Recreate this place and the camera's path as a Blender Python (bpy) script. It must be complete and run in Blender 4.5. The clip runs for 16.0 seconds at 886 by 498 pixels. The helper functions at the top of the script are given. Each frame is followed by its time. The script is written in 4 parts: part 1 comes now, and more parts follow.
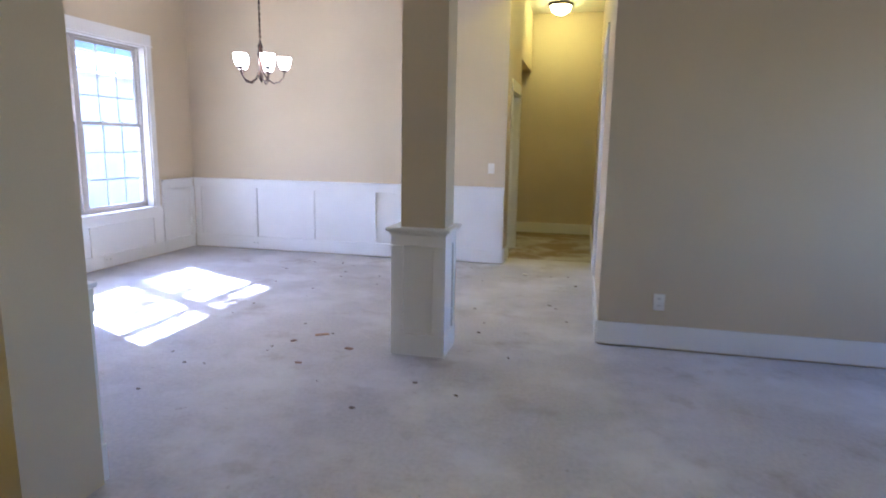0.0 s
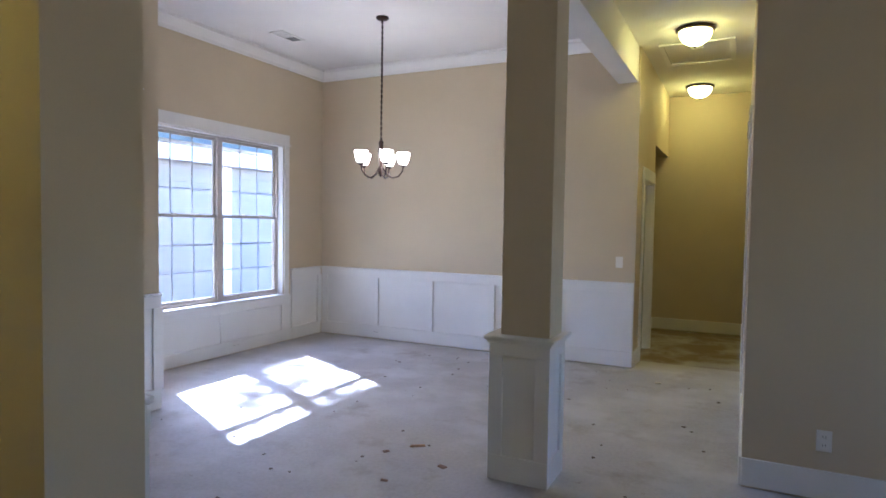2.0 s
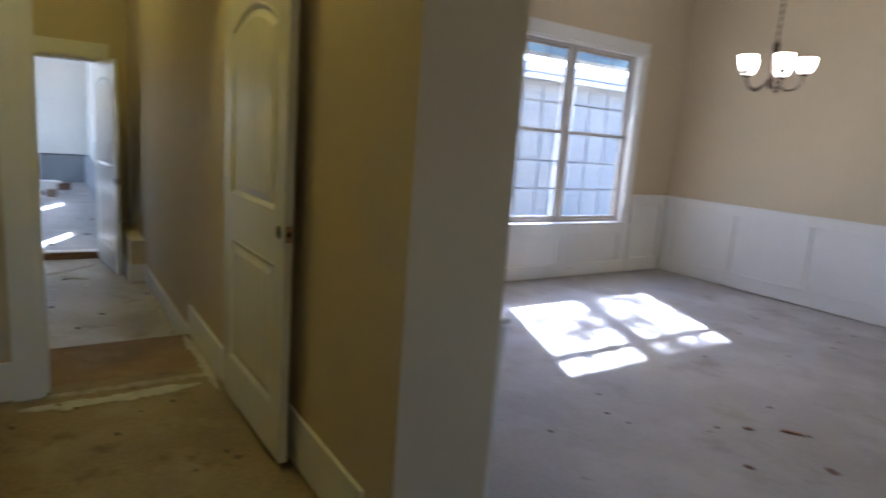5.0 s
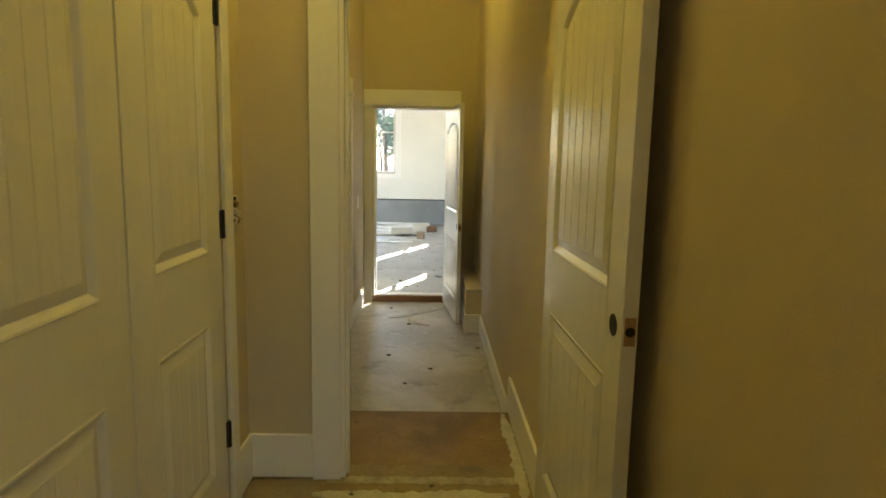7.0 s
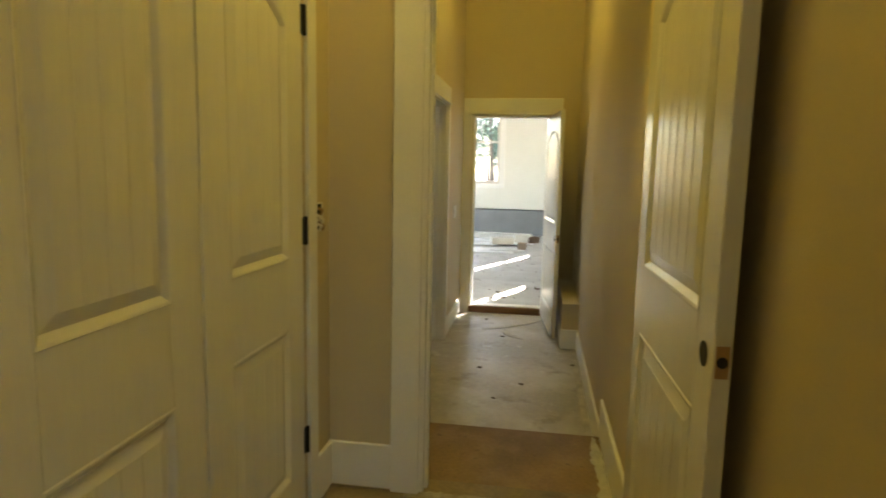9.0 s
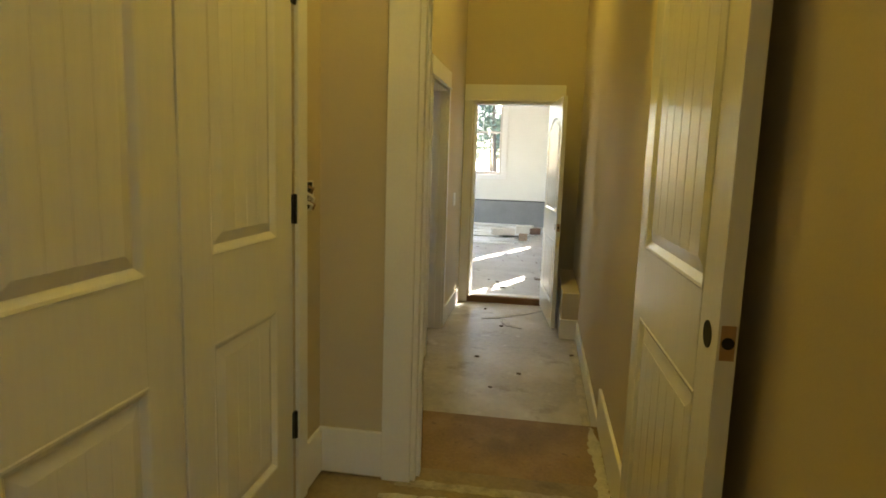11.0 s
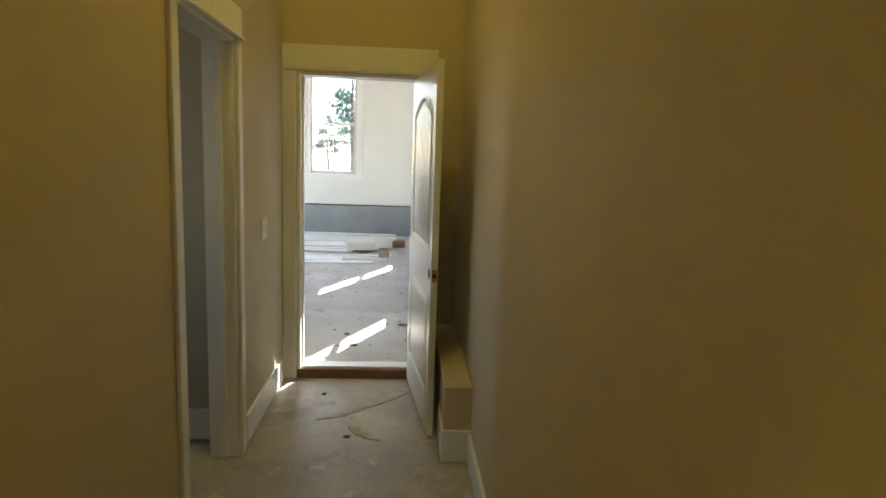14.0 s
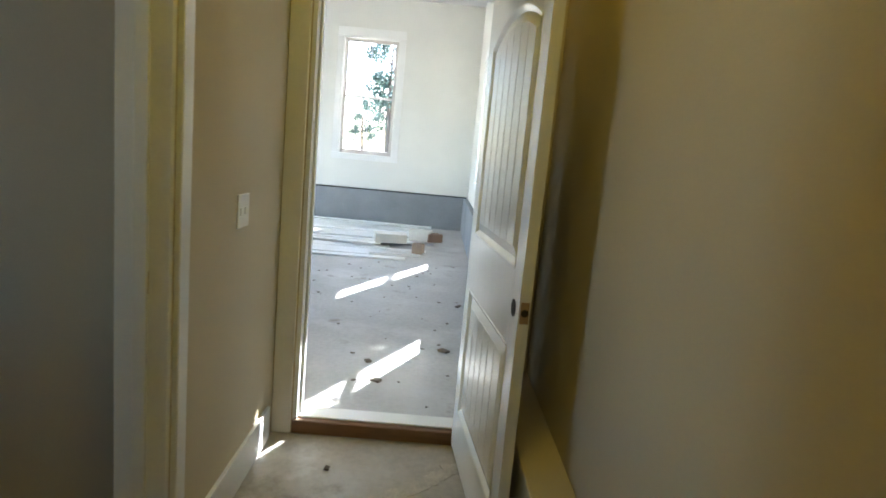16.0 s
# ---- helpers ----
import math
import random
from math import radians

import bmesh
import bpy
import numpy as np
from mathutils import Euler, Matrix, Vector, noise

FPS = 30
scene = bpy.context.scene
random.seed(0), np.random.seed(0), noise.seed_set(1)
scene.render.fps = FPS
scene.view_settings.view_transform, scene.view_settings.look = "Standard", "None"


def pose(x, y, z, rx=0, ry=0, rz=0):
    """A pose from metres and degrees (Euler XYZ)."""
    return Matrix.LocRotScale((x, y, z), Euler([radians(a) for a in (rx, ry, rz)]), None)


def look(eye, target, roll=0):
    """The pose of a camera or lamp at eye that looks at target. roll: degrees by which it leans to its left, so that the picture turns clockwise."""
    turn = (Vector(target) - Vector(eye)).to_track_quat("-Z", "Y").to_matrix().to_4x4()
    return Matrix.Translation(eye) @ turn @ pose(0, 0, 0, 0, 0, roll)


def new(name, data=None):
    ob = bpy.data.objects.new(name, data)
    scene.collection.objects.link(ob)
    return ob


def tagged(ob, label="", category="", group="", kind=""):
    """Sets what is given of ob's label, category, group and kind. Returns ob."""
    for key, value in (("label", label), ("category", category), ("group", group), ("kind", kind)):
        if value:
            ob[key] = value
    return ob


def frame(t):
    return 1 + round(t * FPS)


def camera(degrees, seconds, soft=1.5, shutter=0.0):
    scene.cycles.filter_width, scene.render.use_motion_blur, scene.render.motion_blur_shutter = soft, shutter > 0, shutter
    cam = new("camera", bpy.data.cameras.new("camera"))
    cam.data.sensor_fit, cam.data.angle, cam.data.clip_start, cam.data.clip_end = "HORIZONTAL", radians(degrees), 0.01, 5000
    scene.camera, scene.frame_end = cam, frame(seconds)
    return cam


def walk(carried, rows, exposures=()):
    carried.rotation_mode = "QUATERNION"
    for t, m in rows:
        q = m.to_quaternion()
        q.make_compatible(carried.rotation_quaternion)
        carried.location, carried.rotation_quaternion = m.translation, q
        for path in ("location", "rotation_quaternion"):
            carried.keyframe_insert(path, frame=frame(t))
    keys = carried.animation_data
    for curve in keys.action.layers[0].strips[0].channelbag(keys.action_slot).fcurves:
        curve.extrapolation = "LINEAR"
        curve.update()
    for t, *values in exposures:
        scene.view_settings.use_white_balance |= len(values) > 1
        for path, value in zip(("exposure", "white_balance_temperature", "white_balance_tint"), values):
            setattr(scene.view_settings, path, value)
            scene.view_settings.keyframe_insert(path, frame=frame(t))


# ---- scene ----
cam = camera(72.6, 16.0, soft=1.7, shutter=0.4)
PATH = [
    (0, (0.624, -0.42, 1.402), (0.181, 1.5, 1.059), 1.0),
    (0.5, (0.672, -0.168, 1.422), (0.06, 1.72, 1.175), 0.5),
    (1, (0.696, -0.121, 1.478), (-0.054, 1.726, 1.324), 0.9),
    (1.5, (0.764, -0.082, 1.509), (-0.1, 1.725, 1.409), 0.9),
    (2, (0.739, -0.005, 1.514), (-0.151, 1.787, 1.43), 0.9),
    (2.5, (0.711, 0.083, 1.5), (-0.193, 1.868, 1.416), 1.0),
    (3, (0.683, 0.118, 1.493), (-0.222, 1.898, 1.395), 1.2),
    (3.5, (0.668, 0.158, 1.487), (-0.241, 1.935, 1.358), 2.0),
    (4, (0.622, 0.19, 1.455), (-0.412, 1.892, 1.271), 3.3),
    (4.5, (0.492, 0.131, 1.427), (-0.808, 1.621, 1.136), 4.5),
    (5, (0.211, 0.268, 1.406), (-1.417, 1.371, 1.043), 4.3),
    (5.2, (0.047, 0.274, 1.387), (-1.682, 1.213, 1.023), 3.8),
    (7.3, (-0.738, 0.642, 1.365), (-2.719, 0.651, 1.086), 1.1),
    (7.5, (-0.747, 0.652, 1.366), (-2.728, 0.655, 1.09), 1.1),
    (8, (-0.766, 0.677, 1.366), (-2.747, 0.65, 1.094), 1.2),
    (8.5, (-0.796, 0.694, 1.358), (-2.774, 0.563, 1.093), 1.2),
    (9, (-0.807, 0.692, 1.357), (-2.766, 0.384, 1.096), 1.2),
    (9.2, (-0.808, 0.676, 1.361), (-2.752, 0.286, 1.097), 1.3),
    (11.3, (-0.928, 0.711, 1.302), (-2.888, 0.444, 1.004), 2.1),
    (11.5, (-1.058, 0.68, 1.34), (-3.03, 0.58, 1.02), 1.6),
    (12, (-1.328, 0.707, 1.318), (-3.291, 0.881, 0.974), 3.0),
    (12.5, (-1.727, 0.727, 1.34), (-3.671, 0.968, 0.938), 3.3),
    (13, (-2.14, 0.729, 1.322), (-4.082, 0.94, 0.892), 4.1),
    (13.5, (-2.6, 0.691, 1.367), (-4.553, 0.871, 0.976), 3.0),
    (14, (-2.992, 0.699, 1.378), (-4.967, 0.831, 1.089), 2.0),
    (14.5, (-3.307, 0.657, 1.325), (-5.269, 0.786, 0.957), 3.0),
    (15, (-3.657, 0.611, 1.26), (-5.614, 0.734, 0.869), 4.6),
    (15.5, (-3.986, 0.586, 1.268), (-5.954, 0.659, 0.922), 5.7),
    (16, (-4.353, 0.571, 1.231), (-6.327, 0.613, 0.912), 5.2),
]
walk(cam, [(t, look(eye, target, roll)) for t, eye, target, roll in PATH],
     exposures=[(0.0, 4.08, 4500, 25), (1.0, 3.65, 4450, 24), (2.0, 3.4, 4550, 22), (4.0, 3.37, 4600, 22), (5.2, 2.95, 5000, 17), (7.3, 3.55, 6600, 7), (12.0, 3.5, 6700, 10), (13.0, 3.35, 6250, 10), (14.0, 3.25, 6100, 11), (14.5, 3.3, 5900, 10), (15.2, 3.35, 5700, 8), (16.0, 3.35, 5600, 8)])

# ---- world and sun ----
SUN_WAY = Vector((1.28, -0.595, -1.0))
world = bpy.data.worlds.new("world")
scene.world = world
world.use_nodes = True
wn = world.node_tree
sky = wn.nodes.new("ShaderNodeTexSky")
sky.sky_type = "NISHITA"
sky.sun_disc = False
sky.sun_elevation = radians(35.3)
sky.sun_rotation = radians(295)
wn.links.new(sky.outputs["Color"], wn.nodes["Background"].inputs["Color"])
wn.nodes["Background"].inputs["Strength"].default_value = 0.15
sun_data = bpy.data.lights.new("sun", "SUN")
sun_data.energy, sun_data.angle, sun_data.color = 5.0, radians(0.5), (1.0, 0.95, 0.87)
sun = new("sun", sun_data)
sun.matrix_world = look((0, 0, 20), Vector((0, 0, 20)) + SUN_WAY)

LAMP_WARM = (1.0, 0.79, 0.15)
HALL_LAMP_GLOW = 4.7
CHANDELIER_GLOW = 2.6

# ---- materials ----


def material(name, base, rough=0.6, metal=0.0, spots=None, scale=3.0, fine=60.0, bump=0.1, vary=0.12, stretch=(1, 1, 1), emit=0.0, emit_color=None, spec=0.5):
    m = bpy.data.materials.new(name)
    m.use_nodes = True
    n, l = m.node_tree.nodes, m.node_tree.links
    b = n["Principled BSDF"]
    b.inputs["Roughness"].default_value, b.inputs["Metallic"].default_value = rough, metal
    b.inputs["Specular IOR Level"].default_value = spec
    mp = n.new("ShaderNodeMapping")
    mp.inputs["Scale"].default_value = stretch
    geo = n.new("ShaderNodeNewGeometry")
    l.new(geo.outputs["Position"], mp.inputs["Vector"])
    big = n.new("ShaderNodeTexNoise")
    big.inputs["Scale"].default_value, big.inputs["Detail"].default_value = scale, 6
    small = n.new("ShaderNodeTexNoise")
    small.inputs["Scale"].default_value, small.inputs["Detail"].default_value = fine, 4
    l.new(mp.outputs["Vector"], big.inputs["Vector"])
    l.new(mp.outputs["Vector"], small.inputs["Vector"])
    ramp = n.new("ShaderNodeMapRange")
    ramp.inputs["From Min"].default_value, ramp.inputs["From Max"].default_value = 0.3, 0.7
    ramp.inputs["To Min"].default_value, ramp.inputs["To Max"].default_value = 1 - vary, 1 + vary
    l.new(big.outputs["Fac"], ramp.inputs["Value"])
    ramp2 = n.new("ShaderNodeMapRange")
    ramp2.inputs["From Min"].default_value, ramp2.inputs["From Max"].default_value = 0.3, 0.7
    ramp2.inputs["To Min"].default_value, ramp2.inputs["To Max"].default_value = 1 - vary / 2, 1 + vary / 2
    l.new(small.outputs["Fac"], ramp2.inputs["Value"])
    mul = n.new("ShaderNodeMath")
    mul.operation = "MULTIPLY"
    l.new(ramp.outputs["Result"], mul.inputs[0])
    l.new(ramp2.outputs["Result"], mul.inputs[1])
    col = n.new("ShaderNodeVectorMath")
    col.operation = "SCALE"
    col.inputs[0].default_value = base
    l.new(mul.outputs["Value"], col.inputs["Scale"])
    out = col.outputs["Vector"]
    for colour, at, low, high, power in spots or ():
        sp = n.new("ShaderNodeTexNoise")
        sp.inputs["Scale"].default_value, sp.inputs["Detail"].default_value, sp.inputs["Roughness"].default_value = at, 7, 0.62
        l.new(mp.outputs["Vector"], sp.inputs["Vector"])
        mr = n.new("ShaderNodeMapRange")
        mr.inputs["From Min"].default_value, mr.inputs["From Max"].default_value = low, high
        mr.inputs["To Max"].default_value = power
        l.new(sp.outputs["Fac"], mr.inputs["Value"])
        mix = n.new("ShaderNodeMix")
        mix.data_type = "RGBA"
        l.new(mr.outputs["Result"], mix.inputs["Factor"])
        l.new(out, mix.inputs["A"])
        mix.inputs["B"].default_value = (*colour, 1)
        out = mix.outputs["Result"]
    l.new(out, b.inputs["Base Color"])
    if bump:
        bp = n.new("ShaderNodeBump")
        bp.inputs["Strength"].default_value, bp.inputs["Distance"].default_value = bump, 0.004
        l.new(small.outputs["Fac"], bp.inputs["Height"])
        l.new(bp.outputs["Normal"], b.inputs["Normal"])
    if emit:
        b.inputs["Emission Color"].default_value = (*(emit_color or base), 1)
        b.inputs["Emission Strength"].default_value = emit
    return m


WALL = material("wall_paint", (0.575, 0.485, 0.325), 0.75, scale=1.3, fine=190, bump=0.16, vary=0.035, spec=0.3)
WALL_GARAGE = material("garage_drywall", (0.74, 0.72, 0.66), 0.8, scale=1.1, fine=150, bump=0.12, vary=0.05, spec=0.25)
CEILING = material("ceiling_paint", (0.77, 0.75, 0.72), 0.9, scale=1.5, fine=160, bump=0.12, vary=0.03, spec=0.2)
TRIM = material("trim_paint", (0.78, 0.765, 0.73), 0.38, scale=2.2, fine=90, bump=0.04, vary=0.035)
DOOR = material("door_paint", (0.74, 0.72, 0.67), 0.25, scale=2.5, fine=70, bump=0.1, vary=0.04, stretch=(1, 1, 0.12))
FLOOR = material("dusty_slab", (0.46, 0.435, 0.42), 0.62, scale=0.9, fine=42, bump=0.2, vary=0.16,
                 spots=[((0.60, 0.58, 0.57), 1.4, 0.47, 0.64, 0.8), ((0.25, 0.195, 0.14), 2.1, 0.56, 0.72, 0.6), ((0.16, 0.11, 0.07), 9.0, 0.66, 0.74, 0.6)])
FLOOR_HALL = material("dusty_slab_dirty", (0.43, 0.405, 0.39), 0.62, scale=0.9, fine=42, bump=0.2, vary=0.16,
                      spots=[((0.55, 0.52, 0.48), 1.4, 0.48, 0.64, 0.7), ((0.20, 0.13, 0.06), 1.7, 0.40, 0.56, 0.85), ((0.12, 0.075, 0.04), 7.0, 0.6, 0.72, 0.6)])
FLOOR_LOW = material("dusty_slab_low", (0.40, 0.365, 0.315), 0.46, scale=1.2, fine=38, bump=0.2, vary=0.18,
                     spots=[((0.60, 0.58, 0.55), 2.0, 0.47, 0.64, 0.6), ((0.16, 0.11, 0.065), 3.2, 0.57, 0.7, 0.7), ((0.66, 0.64, 0.61), 6.0, 0.60, 0.70, 0.6)])
FLOOR_DIRT = material("dirty_slab", (0.23, 0.17, 0.10), 0.65, scale=1.6, fine=45, bump=0.25, vary=0.25,
                      spots=[((0.36, 0.30, 0.22), 2.4, 0.5, 0.68, 0.6), ((0.10, 0.06, 0.03), 5.5, 0.56, 0.7, 0.7)])
FLOOR_BROWN = material("stained_landing", (0.22, 0.135, 0.062), 0.66, scale=2.5, fine=55, bump=0.25, vary=0.25,
                       spots=[((0.30, 0.21, 0.12), 5.0, 0.5, 0.68, 0.6), ((0.09, 0.05, 0.025), 14.0, 0.62, 0.7, 0.7)])
FLOOR_GARAGE = material("garage_slab", (0.42, 0.40, 0.375), 0.7, scale=0.8, fine=35, bump=0.2, vary=0.15,
                        spots=[((0.56, 0.54, 0.52), 1.7, 0.5, 0.68, 0.7), ((0.19, 0.15, 0.11), 4.5, 0.62, 0.74, 0.7)])
STEM = material("stem_wall_grey", (0.25, 0.255, 0.26), 0.85, scale=2.0, fine=60, bump=0.4, vary=0.14)
BRONZE = material("oiled_bronze", (0.055, 0.034, 0.024), 0.38, metal=0.8, vary=0.2, bump=0)
BLACK = material("black_hinge_metal", (0.015, 0.013, 0.012), 0.4, metal=0.6, vary=0.1, bump=0)
HOLE = material("bore_shadow", (0.02, 0.014, 0.008), 0.9, vary=0.1, bump=0)
RAWWOOD = material("raw_wood", (0.36, 0.22, 0.115), 0.7, scale=12, fine=90, vary=0.2, stretch=(1, 1, 0.2))
SILLWOOD = material("oak_sill", (0.17, 0.085, 0.04), 0.55, scale=6, fine=80, vary=0.25, stretch=(1, 0.1, 1))
VINYL = material("window_vinyl", (0.50, 0.46, 0.41), 0.45, vary=0.04, bump=0)
MUNTIN = material("muntin_grey", (0.33, 0.33, 0.34), 0.5, vary=0.05, bump=0)
PLASTIC = material("white_plastic", (0.78, 0.76, 0.71), 0.35, vary=0.02, bump=0)
PAPER = material("paper", (0.72, 0.68, 0.60), 0.85, vary=0.06, fine=30)
DUST = material("plaster_dust", (0.36, 0.31, 0.24), 0.9, scale=14, fine=60, vary=0.3, bump=0.3)
PALE_SMEAR = material("fine_pale_smear", (0.49, 0.455, 0.40), 0.9, scale=9, fine=70, vary=0.22, bump=0.25)
CARDBOARD = material("cardboard", (0.40, 0.29, 0.20), 0.9, vary=0.15, fine=60, bump=0.2)
BLOCK = material("dark_cardboard", (0.24, 0.15, 0.10), 0.9, vary=0.15, fine=60, bump=0.2)
DIRT = material("dark_dirt", (0.13, 0.10, 0.075), 0.95, vary=0.25, fine=80, bump=0.4)
BRICK = material("brown_block", (0.25, 0.16, 0.11), 0.9, vary=0.2, fine=80, bump=0.4)
SOFFIT = material("blue_soffit", (0.20, 0.33, 0.48), 0.7, vary=0.05)
SIDING = material("lap_siding", (0.36, 0.35, 0.325), 0.7, vary=0.05, scale=2)
ROOF = material("shingles", (0.14, 0.12, 0.11), 0.95, vary=0.3, fine=25, bump=0.5)
GROUND = material("ground_soil", (0.44, 0.37, 0.28), 0.95, scale=0.4, fine=8, vary=0.25, bump=0.5,
                  spots=[((0.14, 0.17, 0.07), 0.5, 0.5, 0.62, 0.8)])
BARK = material("bark", (0.13, 0.10, 0.075), 0.9, fine=20, vary=0.25, bump=0.6)
LEAF = material("leaf_green", (0.11, 0.16, 0.12), 0.6, scale=1.5, vary=0.35, bump=0)
GLOW = material("lit_glass", (0.9, 0.85, 0.75), 0.4, vary=0.02, bump=0, emit=HALL_LAMP_GLOW, emit_color=LAMP_WARM)
GLOW_HALL = material("hall_lit_glass", (0.9, 0.85, 0.75), 0.4, vary=0.02, bump=0, emit=3.0, emit_color=LAMP_WARM)
# glow of the unseen entry lamp, added to brighten the right wall
GLOW_ENTRY_FILL = material("entry_fill_glass", (0.9, 0.85, 0.75), 0.4, vary=0.02, bump=0, emit=5.2, emit_color=(1.0, 0.83, 0.36))
GLOW_DIM = material("dim_lit_glass", (0.9, 0.85, 0.75), 0.4, vary=0.02, bump=0, emit=4.2, emit_color=LAMP_WARM)
GLOW_DINING = material("lit_shade_glass", (0.9, 0.86, 0.78), 0.4, vary=0.02, bump=0, emit=CHANDELIER_GLOW, emit_color=(1.0, 0.8, 0.52))
GLASS = bpy.data.materials.new("window_glass")
GLASS.use_nodes = True
gb = GLASS.node_tree.nodes["Principled BSDF"]
gb.inputs["Transmission Weight"].default_value, gb.inputs["Roughness"].default_value, gb.inputs["IOR"].default_value = 1.0, 0.0, 1.03

# ---- builders ----


def add_box(bm, a, b, bevel=0.0):
    lo, hi = [min(p, q) for p, q in zip(a, b)], [max(p, q) for p, q in zip(a, b)]
    vs = [bm.verts.new((x, y, z)) for x in (lo[0], hi[0]) for y in (lo[1], hi[1]) for z in (lo[2], hi[2])]
    fs = [bm.faces.new([vs[i] for i in f]) for f in ((0, 1, 3, 2), (4, 6, 7, 5), (0, 4, 5, 1), (2, 3, 7, 6), (0, 2, 6, 4), (1, 5, 7, 3))]
    if bevel:
        edges = list({e for f in fs for e in f.edges})
        bmesh.ops.bevel(bm, geom=edges, offset=bevel, segments=1, affect="EDGES")


def add_prism(bm, outline, a, b, axis):
    """A closed outline in the two other axes, drawn out from a to b along the axis."""
    def put(p, v):
        q = list(p)
        q.insert(axis, v)
        return bm.verts.new(q)
    one, two = [put(p, a) for p in outline], [put(p, b) for p in outline]
    k = len(outline)
    bm.faces.new(one), bm.faces.new(two[::-1])
    for i in range(k):
        bm.faces.new((one[i], two[i], two[(i + 1) % k], one[(i + 1) % k]))


def add_turned(bm, profile, steps=24, centre=(0, 0), caps=True):
    """Rows of (radius, z) turned about an upright axis."""
    rings = [[bm.verts.new((centre[0] + r * math.cos(2 * math.pi * i / steps), centre[1] + r * math.sin(2 * math.pi * i / steps), z)) for i in range(steps)] for r, z in profile]
    for p, q in zip(rings, rings[1:]):
        for i in range(steps):
            bm.faces.new((p[i], p[(i + 1) % steps], q[(i + 1) % steps], q[i]))
    if caps:
        bm.faces.new(rings[0][::-1]), bm.faces.new(rings[-1])


def add_tube(bm, points, radius, steps=8):
    rings = []
    for i, p in enumerate(points):
        way = (Vector(points[min(i + 1, len(points) - 1)]) - Vector(points[max(i - 1, 0)])).normalized()
        side = way.cross(Vector((0.13, 0.21, 0.97)) if abs(way.z) < 0.9 else Vector((1, 0, 0))).normalized()
        up = way.cross(side)
        r = radius[i] if isinstance(radius, (list, tuple)) else radius
        rings.append([bm.verts.new(Vector(p) + r * (math.cos(2 * math.pi * k / steps) * side + math.sin(2 * math.pi * k / steps) * up)) for k in range(steps)])
    for p, q in zip(rings, rings[1:]):
        for k in range(steps):
            bm.faces.new((p[k], p[(k + 1) % steps], q[(k + 1) % steps], q[k]))
    bm.faces.new(rings[0][::-1]), bm.faces.new(rings[-1])


def part(name, bm, mat, parent=None, label="", smooth=False):
    bmesh.ops.recalc_face_normals(bm, faces=bm.faces)
    me = bpy.data.meshes.new(name)
    bm.to_mesh(me)
    bm.free()
    me.materials.append(mat)
    if smooth:
        for p in me.polygons:
            p.use_smooth = True
    ob = new(name, me)
    if parent:
        ob.parent = parent
    return tagged(ob, label=label)


def boxes(name, rows, mat, parent=None, label="", bevel=0.0, kind=""):
    bm = bmesh.new()
    for a, b in rows:
        add_box(bm, a, b, bevel)
    return tagged(part(name, bm, mat, parent, label), kind=kind)


def thing(name, place, label, category, group="", turn=0.0, kind=""):
    ob = new(name)
    ob.empty_display_size = 0.1
    ob.matrix_basis = pose(*place, 0, 0, turn)
    return tagged(ob, label=label, category=category, group=group, kind=kind)


def wall(name, a, b, mat, holes=(), label="painted drywall wall"):
    """A wall between two corners; holes: (from, to, bottom, top) along its length."""
    along = 0 if abs(b[0] - a[0]) > abs(b[1] - a[1]) else 1
    rows, at = [], min(a[along], b[along])
    end = max(a[along], b[along])
    lo, hi = [min(p, q) for p, q in zip(a, b)], [max(p, q) for p, q in zip(a, b)]

    def piece(u, v, z0, z1):
        p, q = list(lo), list(hi)
        p[along], q[along], p[2], q[2] = u, v, z0, z1
        if v - u > 1e-4 and z1 - z0 > 1e-4:
            rows.append((p, q))
    for u, v, z0, z1 in sorted(holes):
        piece(at, u, lo[2], hi[2])
        piece(u, v, lo[2], z0)
        piece(u, v, z1, hi[2])
        at = v
    piece(at, end, lo[2], hi[2])
    return tagged(boxes(name, rows, mat), label=label, category="wall", kind="structure")


def setting(name, rows, mat, label, category, bevel=0.0):
    return tagged(boxes(name, rows, mat, bevel=bevel), label=label, category=category, kind="structure")


def baseboard(a, b, out, z, height=0.155, lift=0.012, thick=0.016):
    """A board along a wall from a to b (x, y); out: the way it stands off the wall."""
    lo = (min(a[0], b[0], a[0] + out[0] * thick, b[0] + out[0] * thick), min(a[1], b[1], a[1] + out[1] * thick, b[1] + out[1] * thick), z + lift)
    hi = (max(a[0], b[0], a[0] + out[0] * thick, b[0] + out[0] * thick), max(a[1], b[1], a[1] + out[1] * thick, b[1] + out[1] * thick), z + height)
    return setting("baseboard", [(lo, hi)], TRIM, "white painted flat baseboard along the wall", "baseboard", bevel=0.003)


# ---- large structure ----
WX, FY, TOP, HALL_TOP, LOW = -4.405, 6.63, 3.53, 3.40, -0.12
HL, HR, RY, HEND = -0.275, 0.775, 3.906, 9.40
DOORWALL, STEP = -3.16, -3.875
setting("floor", [((-4.6, 1.3, -0.3), (0.95, 7.05, 0)), ((-0.45, -4.2, -0.3), (4.8, 1.3, 0)), ((-3.28, -4.2, -0.3), (-0.45, -0.4, 0)), ((0.95, 1.3, -0.3), (4.8, 4.1, 0))], FLOOR, "bare grey slab floor with dust and brown dirt stains", "floor")
setting("floor_far_hall", [((-1.64, 7.05, -0.3), (0.95, 9.6, 0))], FLOOR_HALL, "dusty slab floor with brown dirt at the hall end", "floor")
